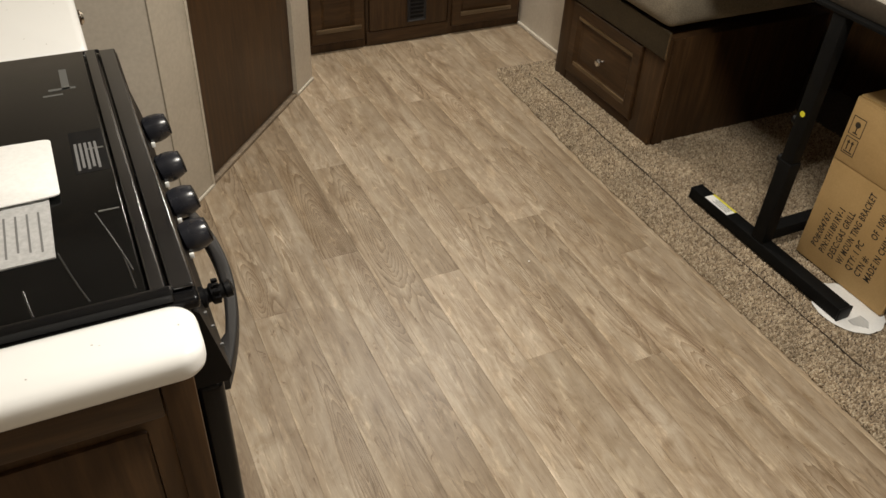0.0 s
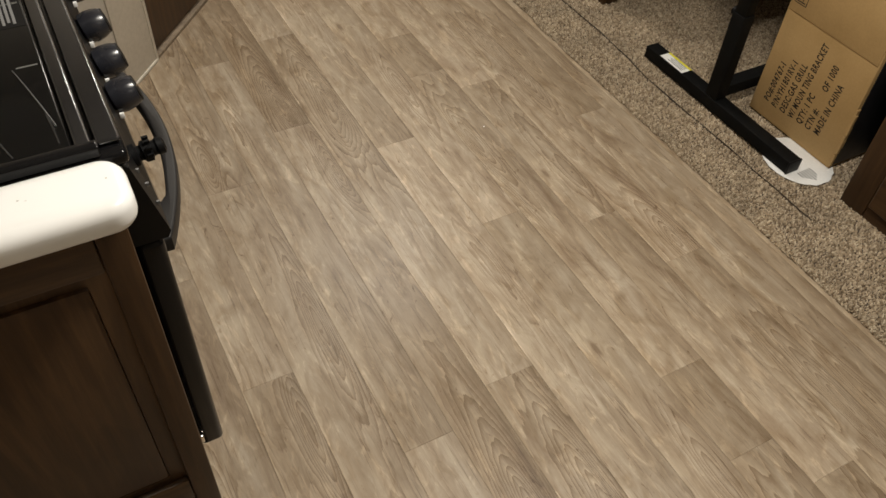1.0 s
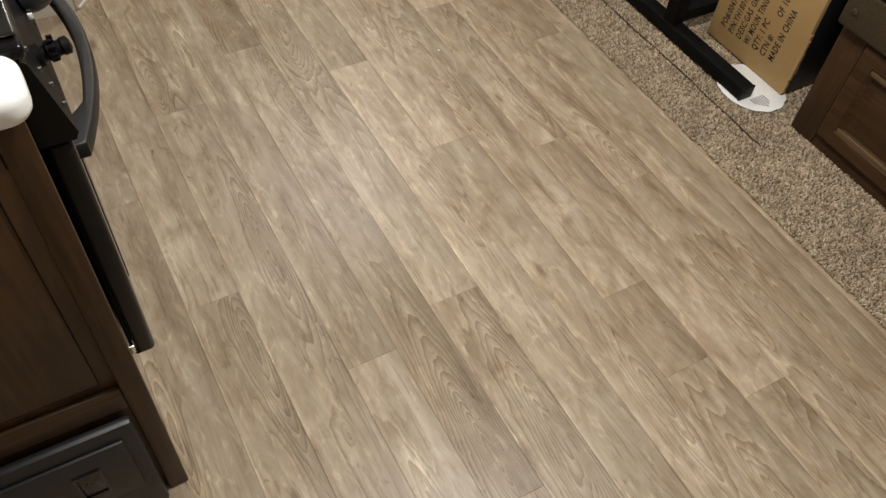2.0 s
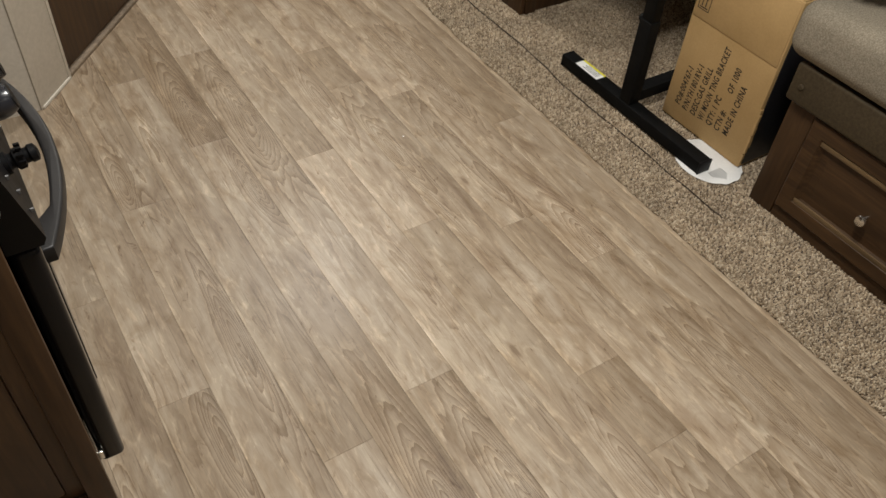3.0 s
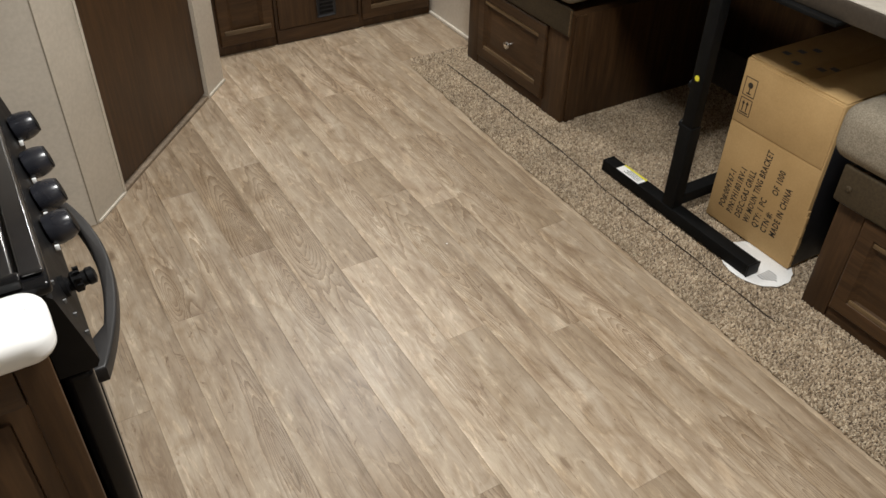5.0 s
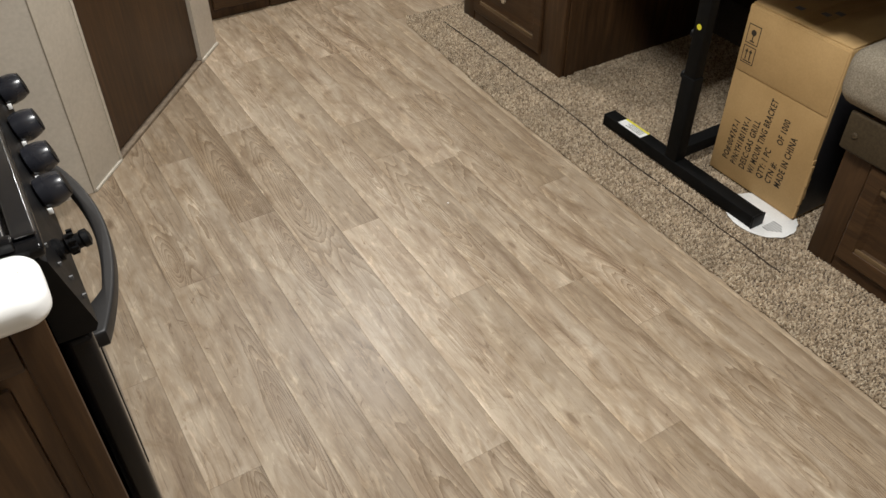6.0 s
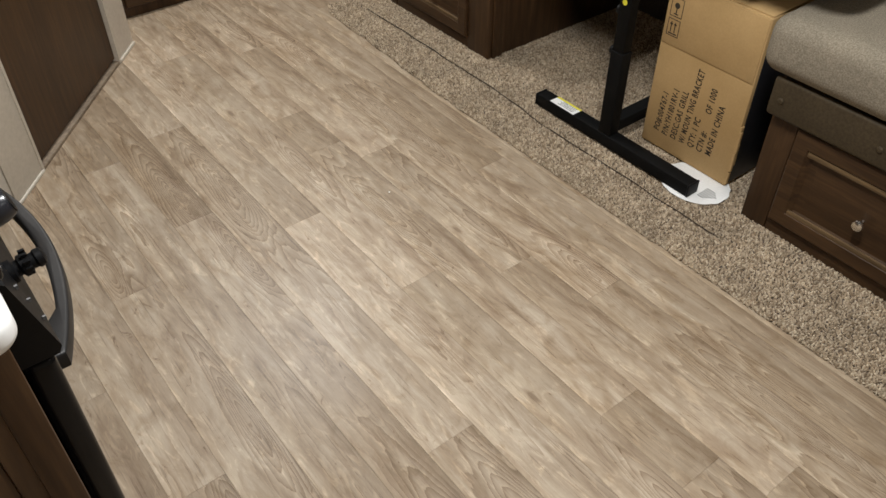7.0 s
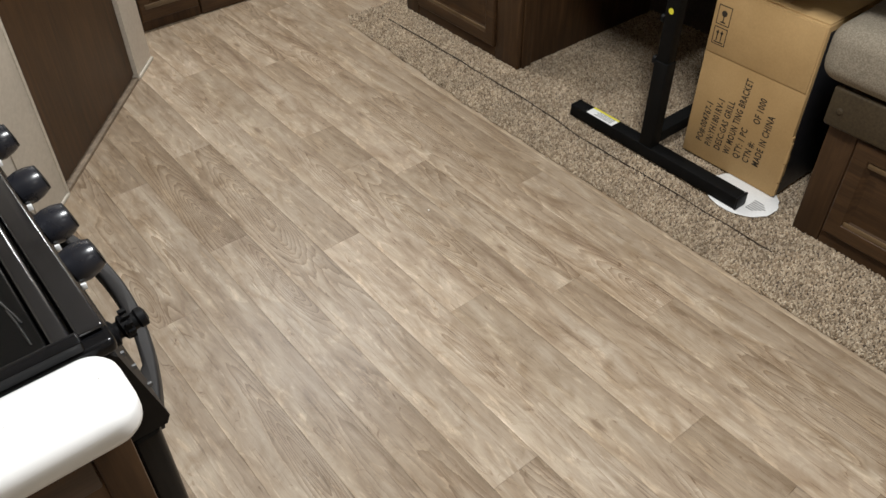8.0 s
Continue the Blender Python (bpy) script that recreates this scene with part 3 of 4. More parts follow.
part("handle", prism(outer + inner[::-1], 0.648, 0.672, 0.004, 3), HANDLE_BLACK, oven, "bowed flat black plastic door handle")
for y0, y1 in ((-0.772, -0.722), (-0.408, -0.358)):
    part("handle_post", block(-0.620, -0.610, y0, y1, 0.650, 0.670, 0.003), HANDLE_BLACK, oven)
part("bracket", block(-0.656, -0.645, -0.838, -0.833, 0.345, 0.362, 0.002), CHROME, rng, "small bare metal hinge tab")
part("bracket", block(-0.666, -0.656, -0.842, -0.834, 0.3195, 0.338, 0.002), CHROME, rng, "small bare metal hinge tab")

# creases of the protective film that is still on the glass
for a, b, c in (((-0.714, -0.691), (-0.701, -0.745), (-0.692, -0.795)), ((-0.753, -0.745), (-0.744, -0.79), (-0.733, -0.826)), ((-0.786, -0.790), (-0.783, -0.812), (-0.780, -0.828)), ((-0.697, -0.775), (-0.6945, -0.798), (-0.694, -0.822))):
    line = []
    for k in range(9):
        t = k / 8
        line.append(tuple((1 - t) ** 2 * p + 2 * t * (1 - t) * q + t * t * r for p, q, r in zip(a, b, c)) + (0.8702,))
    part("film_crease", sweep([(x + 0.014, y, z) for x, y, z in line], 0.0011, 0.0008, 8), FILM, rng, "shiny crease in the protective film")
# flat grey bars, two of them crossed, paint reflections onto the glass
for x0, x1, y0, y1 in ((-0.712, -0.692, -0.690, -0.6875), (-0.738, -0.706, -0.4085, -0.403), (-0.722, -0.713, -0.408, -0.350), (-0.745, -0.722, -0.422, -0.418), (-0.712, -0.692, -0.5645, -0.561)):
    part("glass_reflection", block(x0 + 0.016, x1 + 0.016, y0, y1, 0.8700, 0.8703), REFLECTION_SMEAR, rng, "dull grey smear drawing a reflection in the glass")

# papers on the range
solo("instruction_card", prism([(-0.97, -0.664), (-0.734, -0.655), (-0.7295, -0.6535), (-0.7275, -0.650), (-0.7285, -0.543), (-0.7305, -0.5395), (-0.735, -0.538), (-0.97, -0.530)], 0.8755, 0.8775, 0.0006), PAPER, "white card lying on the range's glass cover", "card")
sheet = thing("printed_sheet", -0.85, -0.70, 0.8705, "grey printed instruction sheet under the white card", "paper")
part("sheet", prism([(-0.96, -0.757), (-0.741, -0.752), (-0.739, -0.63), (-0.96, -0.63)], 0.8705, 0.8722), NEWSPRINT, sheet)
for k in range(9):
    x = -0.750 - 0.0105 * k
    part("text_bar", block(x - 0.002, x, -0.740 + 0.003 * (k % 3), -0.672, 0.8723, 0.8725), GREY_INK, sheet)
# thin black patch with five grey bars across it
label = thing("barred_patch", -0.69, -0.57, 0.870, "black patch with grey bars on the glass cover", "label")
part("patch_sheet", block(-0.710, -0.6745, -0.612, -0.520, 0.8701, 0.8703), KNOB_FACE, label)
for k in range(5):
    part("text_bar", block(-0.7065 + 0.0052 * k, -0.7035 + 0.0052 * k, -0.606 + 0.004 * (k % 2), -0.548, 0.8704, 0.8706), GREY_INK, label)


# ---- low cabinets under the bed platform ----
def low_unit(x0, x1, name, label):
    u = thing(name, (x0 + x1) / 2, 1.37, 0, label, "cabinet", group="cabinets along the far end")
    part("carcass", block(x0 + 0.001, x1 - 0.001, 1.358, 1.98, 0, 0.60, 0.002), WOOD_Z, u)
    return u


def face(u, v, o):
    return (u, 1.3575 - o, v)


u1 = low_unit(0.080, 0.352, "low_cabinet", "dark wood low cabinet with a framed drawer front")
d = part("drawer_front", frame_panel(None, 0.132, 0.342, 0.040, 0.30, 0.042, 0.018, face), WOOD_X, u1)
# pale strip stands for light on the drawer's lower bevel
part("ledge", block(0.150, 0.330, 1.336, 1.3405, 0.082, 0.100, 0.002), LIT_LEDGE_WOOD_X, d)
u2 = low_unit(0.352, 0.703, "low_cabinet", "dark wood low cabinet with a black vent slot")
part("drawer_front", block(0.365, 0.690, 1.344, 1.3575, 0.062, 0.30, 0.003), WOOD_Z, u2)
part("rail", block(0.354, 0.701, 1.349, 1.3575, 0.004, 0.058, 0.002), WOOD_X, u2)
vent = part("vent", frame_panel(None, 0.520, 0.600, 0.082, 0.25, 0.006, 0.008, lambda u, v, o: (u, 1.3438 - o, v), 0.004), PANEL_BLACK, u2, "black plastic vent grille")
for k in range(9):
    part("slat", block(0.532, 0.588, 1.3375, 1.3405, 0.098 + 0.016 * k, 0.106 + 0.016 * k), KNOB_FACE, vent)
u3 = low_unit(0.703, 1.036, "low_cabinet", "dark wood low cabinet with a framed drawer front")
d = part("drawer_front", frame_panel(None, 0.716, 1.018, 0.036, 0.30, 0.040, 0.018, face), WOOD_X, u3)
part("ledge", block(0.752, 0.982, 1.336, 1.3405, 0.076, 0.094, 0.002), LIT_LEDGE_WOOD_X, d)


# ---- dinette ----
def bench(y0, y1, door_y0, door_y1, knob_y, top, label):
    b = thing("dinette_bench", 1.25, (y0 + y1) / 2, 0.004, label, "bench", group="dinette benches")
    part("carcass", block(0.962, 1.60, y0 + 0.003, y1 - 0.003, 0.004, top, 0.002), WOOD_Z, b)
    z0, z1 = 0.046, 0.306
    part("stile", block(0.946, 0.9615, y0, door_y0 - 0.004, 0.004, top, 0.003), WOOD_Z, b)
    part("stile", block(0.946, 0.9615, door_y1 + 0.004, y1, 0.004, top, 0.003), WOOD_Z, b)
    part("bottom_rail", block(0.948, 0.9615, door_y0 - 0.0035, door_y1 + 0.0035, 0.004, z0 - 0.003, 0.003), WOOD_Y, b)
    d = part("door", frame_panel(None, door_y0, door_y1, z0, z1, 0.040, 0.018, lambda u, v, o: (0.9555 - o, u, v)), WOOD_Y, b, "framed drop-down door")
    # two pale strips draw the light that falls on the door's bevels
    for z in (z0 + 0.036, z1 - 0.054):
        part("ledge", block(0.9385, 0.9445, door_y0 + 0.040, door_y1 - 0.040, z, z + 0.014, 0.0025), LIT_LEDGE_WOOD, d, "pale strip drawing the light on the door's inner bevel")
    part("knob", lathe([(0.006, 0), (0.005, 0.014), (0.011, 0.017), (0.0135, 0.022), (0.012, 0.027), (0.006, 0.030)], (0.948, knob_y, 0.165), (-1, 0, 0), 16), CHROME, d, "small shiny nickel knob")
    return b


far = bench(0.330, 0.912, 0.440, 0.838, 0.634, 0.372, "dark wood dinette bench with a framed door")
part("padded_band", block(0.934, 0.9455, 0.325, 0.912, 0.312, 0.400, 0.005, 3), VINYL_BAND, far, "brown vinyl padded band")
part("corner_stile", block(0.9617, 1.004, 0.3255, 0.3325, 0.004, 0.372, 0.002), WOOD_Z, far)
part("piping", block(0.9325, 0.9385, 0.3215, 0.3265, 0.314, 0.398, 0.002), LIT_LEDGE_WOOD, far)
near = bench(-1.420, -0.672, -1.330, -0.745, -0.953, 0.372, "dark wood dinette bench with a framed, light-edged door")
band = part("padded_band", block(0.928, 0.9455, -1.425, -0.660, 0.312, 0.408, 0.008, 3), VINYL_BAND, near, "brown vinyl padded band")
for y in (-0.690, -0.93, -1.17):
    part("button", lathe([(0.008, 0), (0.008, 0.002), (0.005, 0.004)], (0.9285, y, 0.356), (-1, 0, 0), 12), VINYL_BAND, band)
part("hinge", block(0.949, 0.964, -0.671, -0.660, 0.372, 0.398, 0.003), CHROME, near, "small bare metal clip")


def cushion(y0, y1, z0, z1, label):
    bm = block(0.912, 1.62, y0, y1, z0, z1, 0.042, 5)
    bmesh.ops.subdivide_edges(bm, edges=[e for e in bm.edges if e.calc_length() > 0.2], cuts=10, use_grid_fill=True)
    for v in bm.verts:
        n = noise.noise(Vector((v.co.x * 6, v.co.y * 6, v.co.z * 3)))
        v.co.z += 0.007 * n if v.co.z > (z0 + z1) / 2 else 0
        v.co.y += 0.004 * n
    return solo("seat_cushion", bm, FABRIC, label, "cushion", group="dinette cushions")


cushion(0.318, 0.918, 0.4085, 0.535, "beige tweed seat cushion on the dinette bench")
cushion(-1.42, -0.612, 0.4105, 0.545, "beige tweed seat cushion with a rounded front corner")

# the table on its black trestle
tb = thing("dinette_table", 1.36, -0.17, 0.012, "pale laminate dinette table on a black steel trestle", "table")
corner = []
for cx, cy, a0 in ((1.83, 0.35, 0), (0.966, 0.35, 90), (0.966, -0.69, 180), (1.83, -0.69, 270)):
    corner += [(cx + 0.06 * math.cos(radians(a0 + 15 * k)), cy + 0.06 * math.sin(radians(a0 + 15 * k))) for k in range(7)]
part("tabletop", prism(corner, 0.722, 0.7465, 0.004), LAMINATE, tb)
part("edge_band", prism([(0.006 * (1 if x < 1.4 else -1) * -1 + x, y + (0.006 if y > -0.17 else -0.006)) for x, y in corner], 0.700, 0.7425, 0.004), TABLE_EDGE, tb, "dark brown edge band")
for x in (0.903, 1.72):
    foot = part("foot", block(x - 0.021, x + 0.021, -0.545, 0.028, 0.012, 0.048, 0.003), STEEL_BLACK, tb)
    for y0, y1 in ((-0.549, -0.543), (0.026, 0.032)):
        part("end_cap", block(x - 0.022, x + 0.022, y0, y1, 0.0115, 0.049, 0.002), KNOB_FACE, foot)
    part("column", block(x - 0.020, x + 0.018, -0.265, -0.223, 0.0485, 0.30, 0.003), STEEL_BLACK, tb)
    part("inner_column", block(x - 0.017, x + 0.015, -0.2625, -0.2255, 0.30, 0.69, 0.003), STEEL_BLACK, tb)
    part("top_bar", block(x - 0.02, x + 0.028, -0.56, 0.10, 0.690, 0.6995, 0.002), STEEL_BLACK, tb)
part("cross_bar", block(0.922, 1.69, -0.262, -0.222, 0.050, 0.085, 0.003), STEEL_BLACK, tb)
for y, z in ((-0.2235, 0.285), (-0.2260, 0.40)):
    part("clamp_knob", lathe([(0.006, 0), (0.006, 0.010), (0.012, 0.012), (0.012, 0.020), (0.008, 0.023)], (0.912, y, z), (0, 1, 0), 14), KNOB_FACE, tb, "small black clamp knob")
part("sticker_dot", lathe([(0.0075, 0), (0.0075, 0.0006)], (0.8855, -0.243, 0.437), (-1, 0, 0), 16), YELLOW, tb, "round yellow sticker")
st = part("sticker", block(0.885, 0.914, -0.122, -0.026, 0.0483, 0.0489), PAPER, tb, "white warning sticker with a yellow edge")
part("sticker_stripe", block(0.9143, 0.922, -0.122, -0.026, 0.0483, 0.0489), YELLOW, st, "yellow stripe")
for k in range(4):
    part("text_bar", block(0.892 + 0.006 * k, 0.8945 + 0.006 * k, -0.112, -0.05 - 0.006 * (k % 2), 0.0489, 0.0491), GREY_INK, st)

# the white plate under the trestle's foot
outline = [(0.952 + 0.084 * math.cos(k * math.tau / 40) * (1 + 0.02 * math.sin(3 * k)), -0.520 + 0.096 * math.sin(k * math.tau / 40) * (1 + 0.02 * math.cos(2 * k))) for k in range(40)]
plate = thing("paper_disc", 0.952, -0.52, 0.010, "round white printed paper disc lying under the table foot", "paper")
part("disc", prism(outline, 0.0095, 0.0113, 0.0004), PAPER, plate)
for k in range(6):
    part("text_bar", block(0.955 - 0.008 * k, 0.9585 - 0.008 * k, -0.598 + 0.007 * abs(k - 2), -0.556, 0.0113, 0.0116), GREY_INK, plate)

solo("paper_crumb", lathe([(0.0018, 0), (0.0026, 0.0008), (0.0014, 0.0018)], (0.2895, -0.041, 0.0001), (0, 0, 1), 7), PAPER, "tiny white paper crumb lying on the floor", "crumb")

# ---- the cardboard carton ----
BX = thing("cardboard_box", 1.20, -0.432, 0.012, "brown cardboard carton printed with black shipping text", "box")
X0, X1, Y0, Y1, Z1 = 1.000, 1.45, -0.578, -0.287, 0.488
bm = block(X0, X1, Y0, Y1, 0.012, Z1, 0.004, 2)
part("carton", bm, BOARD, BX)
part("flap_overlap", block(X0 - 0.002, X0 + 0.001, Y0 + 0.004, Y1 - 0.004, 0.318, Z1 - 0.004, 0.001), BOARD, BX)
part("top_flap", block(X0 + 0.006, X1 - 0.004, Y0 + 0.003, (Y0 + Y1) / 2 - 0.002, Z1, Z1 + 0.004, 0.0015), BOARD, BX)
part("top_flap", block(X0 + 0.006, X1 - 0.004, (Y0 + Y1) / 2 + 0.002, Y1 - 0.003, Z1, Z1 + 0.004, 0.0015), BOARD, BX)
part("tape", block(X0 + 0.004, X1, (Y0 + Y1) / 2 - 0.024, (Y0 + Y1) / 2 + 0.024, Z1 + 0.0042, Z1 + 0.0048), TAPE, BX, "clear brown packing tape")
own = None
for k in range(9):
    z = 0.014 + k * 0.021 + 0.006 * random.random()
    own = block(X0 - 0.001 * random.random(), X0 + 0.006 + 0.006 * random.random(), Y0 - 0.002 - 0.004 * random.random(), Y0 + 0.002, z, z + 0.010 + 0.016 * random.random(), 0.0008, 1, own)
# black sheet paints the shade on the side facing the near bench
part("shaded_side", block(X0 + 0.012, X1 - 0.01, Y0 - 0.0015, Y0 + 0.001, 0.018, Z1 - 0.016, 0.0006), PANEL_BLACK, BX, "black sheet standing for shade on the carton's near side")
part("torn_edge", own, BOARD, BX, "frayed torn cardboard edge")


def on_front(y, z, lift, tilt=0.0):
    """Pose of print on the carton's front: words run upwards."""
    turn = Matrix(((0, 0, -1), (0, 1, 0), (1, 0, 0))).to_4x4()
    return Matrix.Translation((X0 - lift, y, z)) @ turn @ pose(0, 0, 0, 0, 0, tilt)


LINES = [("PO#:004767-1", 0.062, 0.0), ("P/N:YH1801RV-1", 0.060, 0.0), ("DESC:GAS GRILL", 0.062, 0.0), ("W/ MOUN TING BRACKET", 0.064, 0.0), ("QTY: 1 PC", 0.066, 0.0), ("CTN #:", 0.068, 0.0), ("MADE IN CHINA", 0.072, 0.0)]
for k, (words, z, tilt) in enumerate(LINES):
    lettering("printed_line", words, 0.0265, on_front(-0.340 - 0.0292 * k, z, 0.0003, -4 + 0.3 * k), INK, BX, 0.65 if k == 3 else 0.70)
lettering("printed_line", "OF 1000", 0.0265, on_front(-0.486, 0.186, 0.0003, -2), INK, BX, 0.70)
# handling symbols: a glass and two arrows in ruled boxes
sym = None
for z0, z1 in ((0.342, 0.388), (0.394, 0.444)):
    for a, b, c, e in ((-0.338, -0.300, z0, z0 + 0.002), (-0.338, -0.300, z1 - 0.002, z1), (-0.338, -0.336, z0, z1), (-0.302, -0.300, z0, z1)):
        sym = block(X0 - 0.0024, X0 - 0.0021, a, b, c, e, bm=sym)
for y in (-0.312, -0.324):
    sym = block(X0 - 0.0024, X0 - 0.0021, y - 0.0015, y + 0.0015, 0.352, 0.380, bm=sym)
    sym = block(X0 - 0.0024, X0 - 0.0021, y - 0.004, y + 0.004, 0.372, 0.376, bm=sym)
sym = block(X0 - 0.0024, X0 - 0.0021, -0.332, -0.306, 0.347, 0.350, bm=sym)
sym = lathe([(0.008, 0), (0.008, 0.0003)], (X0 - 0.0021, -0.319, 0.424), (-1, 0, 0), 12, sym)
sym = block(X0 - 0.0024, X0 - 0.0021, -0.3205, -0.3175, 0.402, 0.424, bm=sym)
sym = block(X0 - 0.0024, X0 - 0.0021, -0.326, -0.312, 0.400, 0.403, bm=sym)
part("handling_symbols", sym, INK, BX, "black fragile and this-way-up symbols")
for x, y in ((1.085, -0.325), (1.125, -0.338), (1.165, -0.352), (1.06, -0.375), (1.085, -0.43), (1.115, -0.445)):
    part("text_bar", block(x, x + 0.018, y - 0.010, y + 0.010, Z1 + 0.0049, Z1 + 0.0051), GREY_INK, BX)

# ---- carpet ----
carpet = thing("carpet", 1.3, -0.3, 0, "speckled brown and beige looped carpet of the slide-out", "carpet", kind="structure")
part("backing", block(0.8435, 1.90, -3.2, 1.0, -0.006, 0.003), CARPET_BACK, carpet)
part("edge_strip_backing", prism([(0.722, -3.2), (0.840, -3.2), (0.840, 1.0), (0.756, 1.0), (0.722, 0.93)], -0.006, 0.003), CARPET_BACK, carpet)
gen = np.random.default_rng(5)


def pile(name, x0, x1, y0, y1, step, height):
    nx, ny = int((x1 - x0) / step), int((y1 - y0) / step)
    gx, gy = np.meshgrid(np.arange(nx), np.arange(ny))
    n = nx * ny
    cx = x0 + (gx.ravel() + 0.5 + gen.uniform(-0.45, 0.45, n)) * step
    cy = y0 + (gy.ravel() + 0.5 + gen.uniform(-0.45, 0.45, n)) * step
    swing = np.clip((cy - 0.15) / 0.7, 0, 1)
    keep = cx > 0.6885 + 0.026 * swing * swing * (3 - 2 * swing) + 0.0025 * np.sin(cy * 37) + np.clip(cy - 0.93, 0, 1) * 0.5
    cx, cy, n = cx[keep], cy[keep], int(keep.sum())
    r = step * gen.uniform(0.55, 0.95, n)
    h = height * gen.uniform(0.55, 1.1, n)
    a = gen.uniform(0, math.tau, n)
    lean = gen.uniform(-0.5, 0.5, (n, 2)) * step * 1.6
    verts = np.empty((n, 8, 3))
    for k in range(4):
        w = a + k * math.pi / 2
        verts[:, k] = np.stack([cx + 0.8 * r * np.cos(w), cy + 0.8 * r * np.sin(w), np.full(n, 0.002)], 1)
        verts[:, 4 + k] = np.stack([cx + lean[:, 0] + 0.62 * r * np.cos(w + 0.5), cy + lean[:, 1] + 0.62 * r * np.sin(w + 0.5), 0.003 + h], 1)
    quads = np.array([(0, 1, 5, 4), (1, 2, 6, 5), (2, 3, 7, 6), (3, 0, 4, 7), (4, 5, 6, 7)])
    faces = (np.arange(n)[:, None, None] * 8 + quads[None]).reshape(-1, 4)
    me = bpy.data.meshes.new(name)
    me.from_pydata((verts.reshape(-1, 3) - np.array(origin(carpet))).tolist(), [], faces.tolist())
    me.polygons.foreach_set("use_smooth", [True] * len(me.polygons))
    me.materials.append(PILE)
    ob = new(name, me)
    ob.parent = carpet
    return tagged(ob, kind="stuff")


pile("edge_strip_pile", 0.6885, 0.8435, -1.75, 1.0, 0.0046, 0.006)
pile("pile", 0.8432, 1.62, -1.75, 1.0, 0.0048, 0.006)

# the bound edge where the two carpets meet: a dark cord that runs out beside the near bench
seam = []
for k in range(90):
    y = 0.88 - 1.58 * k / 89
    w = min(max((y + 0.12) / 0.36, 0.0), 1.0)
    seam.append((0.824 + 0.018 * w * w * (3 - 2 * w) + 0.0016 * math.sin(13 * y) + 0.0009 * math.sin(41 * y), y, 0.0086 + 0.0008 * math.sin(29 * y)))
part("bound_edge", sweep(seam, 0.0021, 0.0016, 8), SEAM_CORD, carpet, "dark brown bound seam between two carpets")

# ---- floor planks ----
# the sheet's print repeats every REPEAT metres along y; joints and looks are given for one repeat
REPEAT = 1.336
SEAMS = [-0.656, -0.548, -0.443, -0.325, -0.222, -0.118, -0.006, 0.103, 0.209, 0.317, 0.420, 0.530, 0.634, 0.6775]
JOINTS = [[-0.226], [-0.549], [0.012], [-0.807], [-1.166], [-0.748], [-1.336], [-0.355], [-1.096, -0.890], [-0.457, 0.136], [-0.645], [-0.108], [-0.480]]
# tone at the near and far end, then the figure (across from the seam, along, strength) and the knot (across, along, size) of each printed plank, and a second figure of some
LOOKS = {(0, 0): (0.95, 0.98, (0.01, 0.55, 0.7), (0.05, 0.33, 0.6)), (1, 0): (1.07, 0.90, (0.085, 0.64, 1.0), (0.044, 0.343, 0.9)), (2, 0): (0.98, 0.98, (0.092, 0.86, 1.0), (0.066, 0.41, 0.8), (0.033, 0.10, 0.9)),
         (3, 0): (0.86, 1.04, (0.03, 0.20, 0.5), (0.09, 0.05, 0.5)), (4, 0): (0.79, 1.03, (0.055, -1.06, 1.3), (0.05, -0.62, 0.2), (0.088, -0.03, 1.0)),
         (5, 0): (1.06, 0.90, (0.075, 0.25, 1.3), (0.09, -0.30, 0.0), (0.05, 0.12, 0.7)), (6, 0): (0.95, 1.19, (0.07, -0.55, 0.4), (0.10, -0.62, 0.5)), (7, 0): (1.15, 0.92, (0.06, 0.10, 0.3), (0.03, 0.565, 0.9), (0.067, 0.225, 0.5)),
         (8, 0): (0.90, 0.89, (0.05, -1.0, 0.2), (0.02, -1.05, 0.0)), (8, 1): (1.09, 0.94, (0.026, -0.07, 1.2), (0.08, -0.45, 0.3)), (9, 0): (1.06, 0.90, (0.074, -0.06, 0.6), (0.020, -0.272, 0.9), (0.085, -0.30, 0.5)),
         (9, 1): (1.14, 0.92, (0.08, 0.60, 0.3), (0.098, 0.443, 0.6)), (10, 0): (1.10, 0.94, (0.084, 0.21, 1.1), (0.08, 0.655, 0.6), (0.07, -0.60, 0.9)), (11, 0): (0.86, 1.02, (0.03, 0.30, 0.6), (0.024, 0.622, 0.8)),
         (12, 0): (0.92, 0.94, (0.02, 0.1, 0.3), (0.02, 0.2, 0.0))}


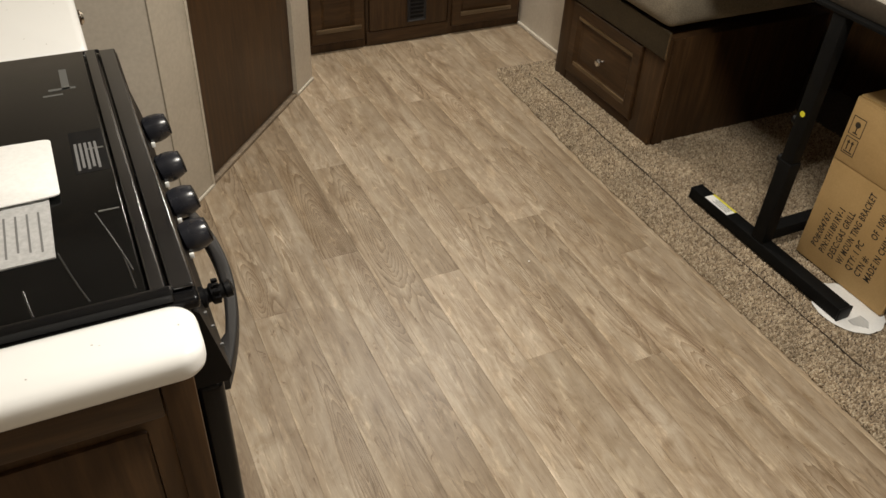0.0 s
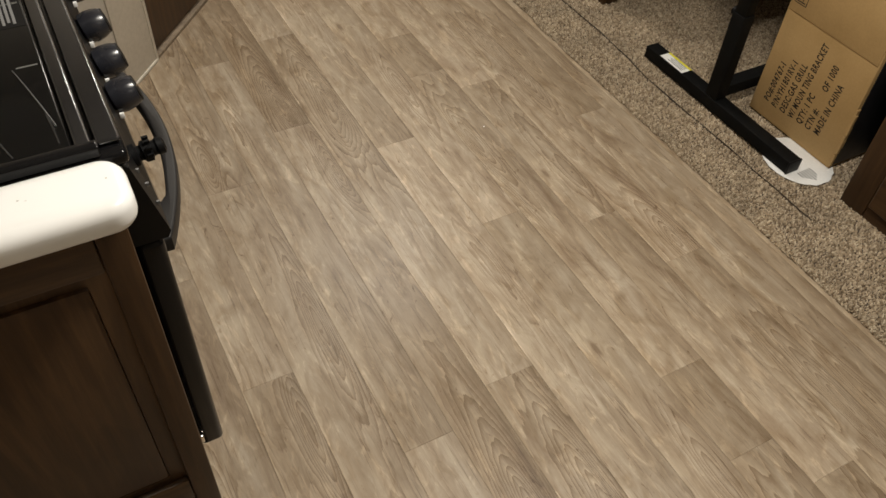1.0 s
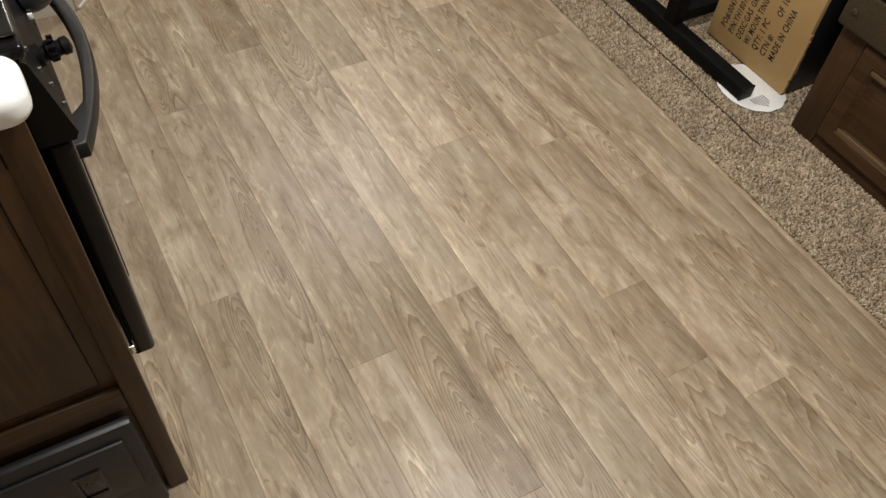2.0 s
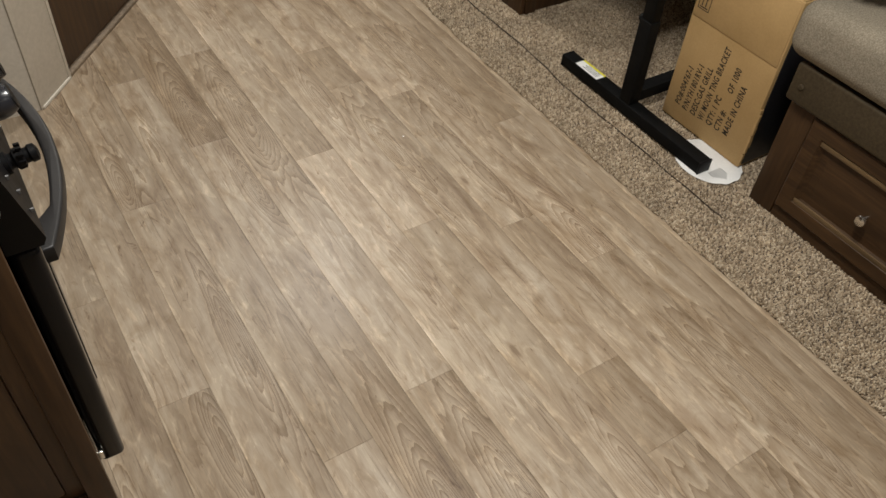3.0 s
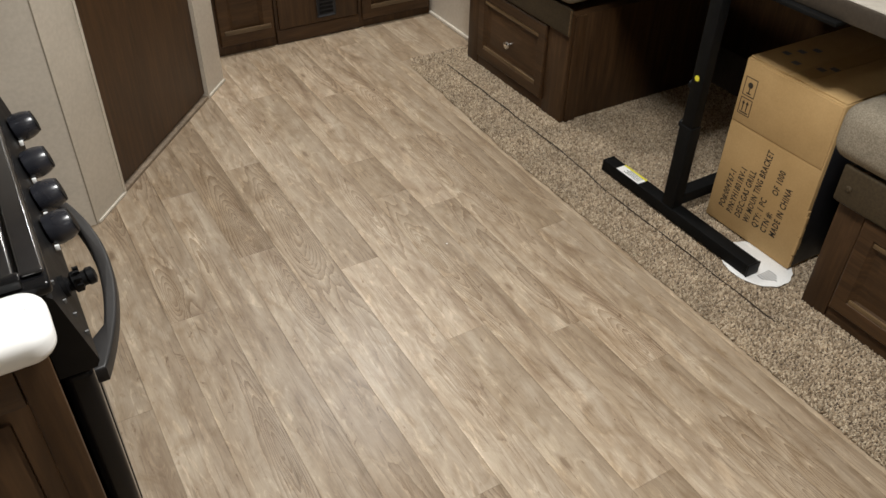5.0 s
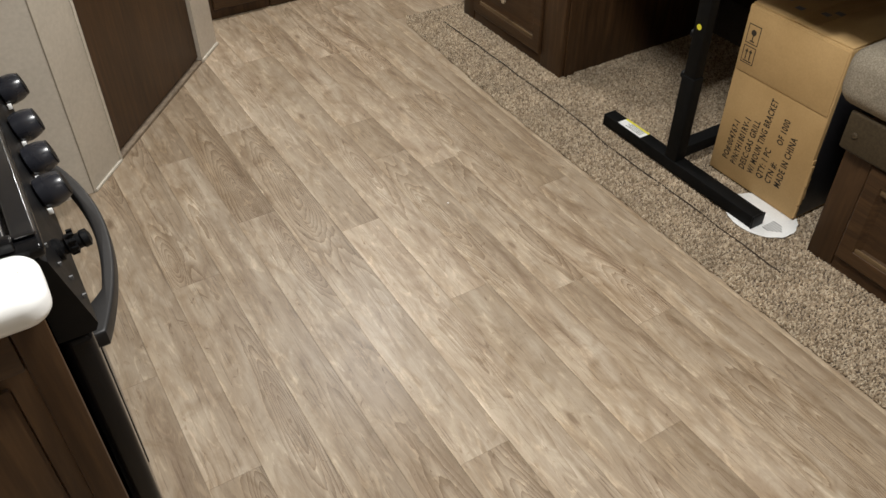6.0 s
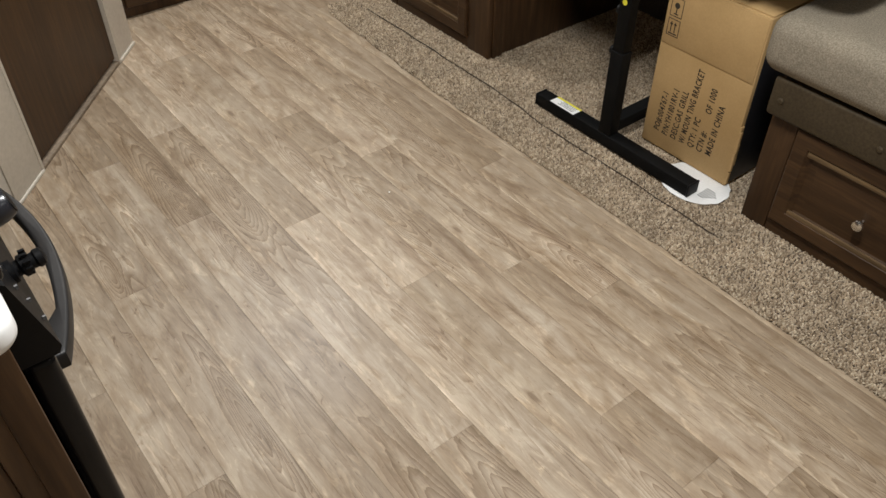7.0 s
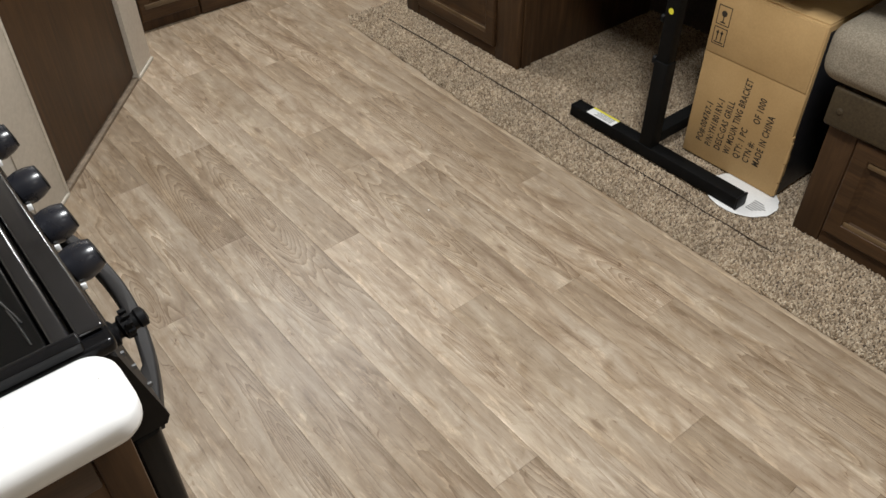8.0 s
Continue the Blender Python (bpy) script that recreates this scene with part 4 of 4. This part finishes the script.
def plank(x0, x1, y0, y1, near, far, seed, lift=0.0, figure=(0, 0, 0), knot=(0, 0, 0), figure_too=(0, 0, 0)):
    bm = block(x0 + 0.0001, x1 - 0.0001, y0 + 0.0001, y1 - 0.0001, -0.006, 0.0, 0.0004, 1)
    ob = part("plank", bm, VINYL, floor)
    count = len(ob.data.vertices)
    for name, value in (("figure", figure), ("knot", knot), ("figure_too", figure_too)):
        layer = ob.data.attributes.new(name, "FLOAT_VECTOR", "POINT")
        layer.data.foreach_set("vector", list(value) * count)
    layer = ob.data.attributes.new("printing", "FLOAT_VECTOR", "POINT")
    for v, spot in zip(ob.data.vertices, layer.data):
        spot.vector = (seed, lift, 1 + 1.5 * ((near if v.co.y + floor.location.y < (y0 + y1) / 2 else far) - 1))


for row, (x0, x1) in enumerate(zip(SEAMS, SEAMS[1:])):
    cuts = sorted((y + n * REPEAT, k, n) for k, y in enumerate(JOINTS[row]) for n in range(-3, 4))
    for (y0, k, n), (y1, *rest) in zip(cuts, cuts[1:]):
        y0, y1 = max(y0, -3.195), min(y1, 1.358)
        if y1 - y0 < 0.002:
            continue
        near_tone, far_tone, *marks = LOOKS[row, k]
        plank(x0, x1, y0, y1, near_tone, far_tone, 0.137 * (row + 1) + 0.41 * k, -n * REPEAT, *[(x0 + mx, my, ms) for mx, my, ms in marks])
# the sheet's cut edge beside the carpet, and the planks out of the walk's way
plank(0.6775, 0.7600, -1.762, 1.003, 0.95, 0.95, 2.3)
plank(0.6775, 0.7125, 1.003, 1.358, 0.95, 0.95, 2.3)
plank(0.6775, 0.7125, -3.195, -1.762, 0.95, 0.95, 2.3)
for k, (x0, x1) in enumerate(((0.7125, 0.80), (0.80, 0.915), (0.915, 1.037))):
    plank(x0, x1, 1.003, 1.358, (0.92, 1.0, 0.96)[k], 0.97, 3.1 + 0.37 * k)
plank(-0.79, -0.6562, -3.195, 0.5, 0.97, 0.97, 4.4)
for k in range(5):
    plank(-1.298 + 0.1016 * k, -1.1964 + 0.1016 * k, -3.195, -0.908, 0.92 + 0.03 * k, 0.98, 5.2 + 0.3 * k)
for k in range(11):
    plank(0.7125 + 0.106 * k, 0.8185 + 0.106 * k, -3.195, -1.762, 0.92 + 0.05 * (k % 3), 0.98, 7.2 + 0.3 * k)
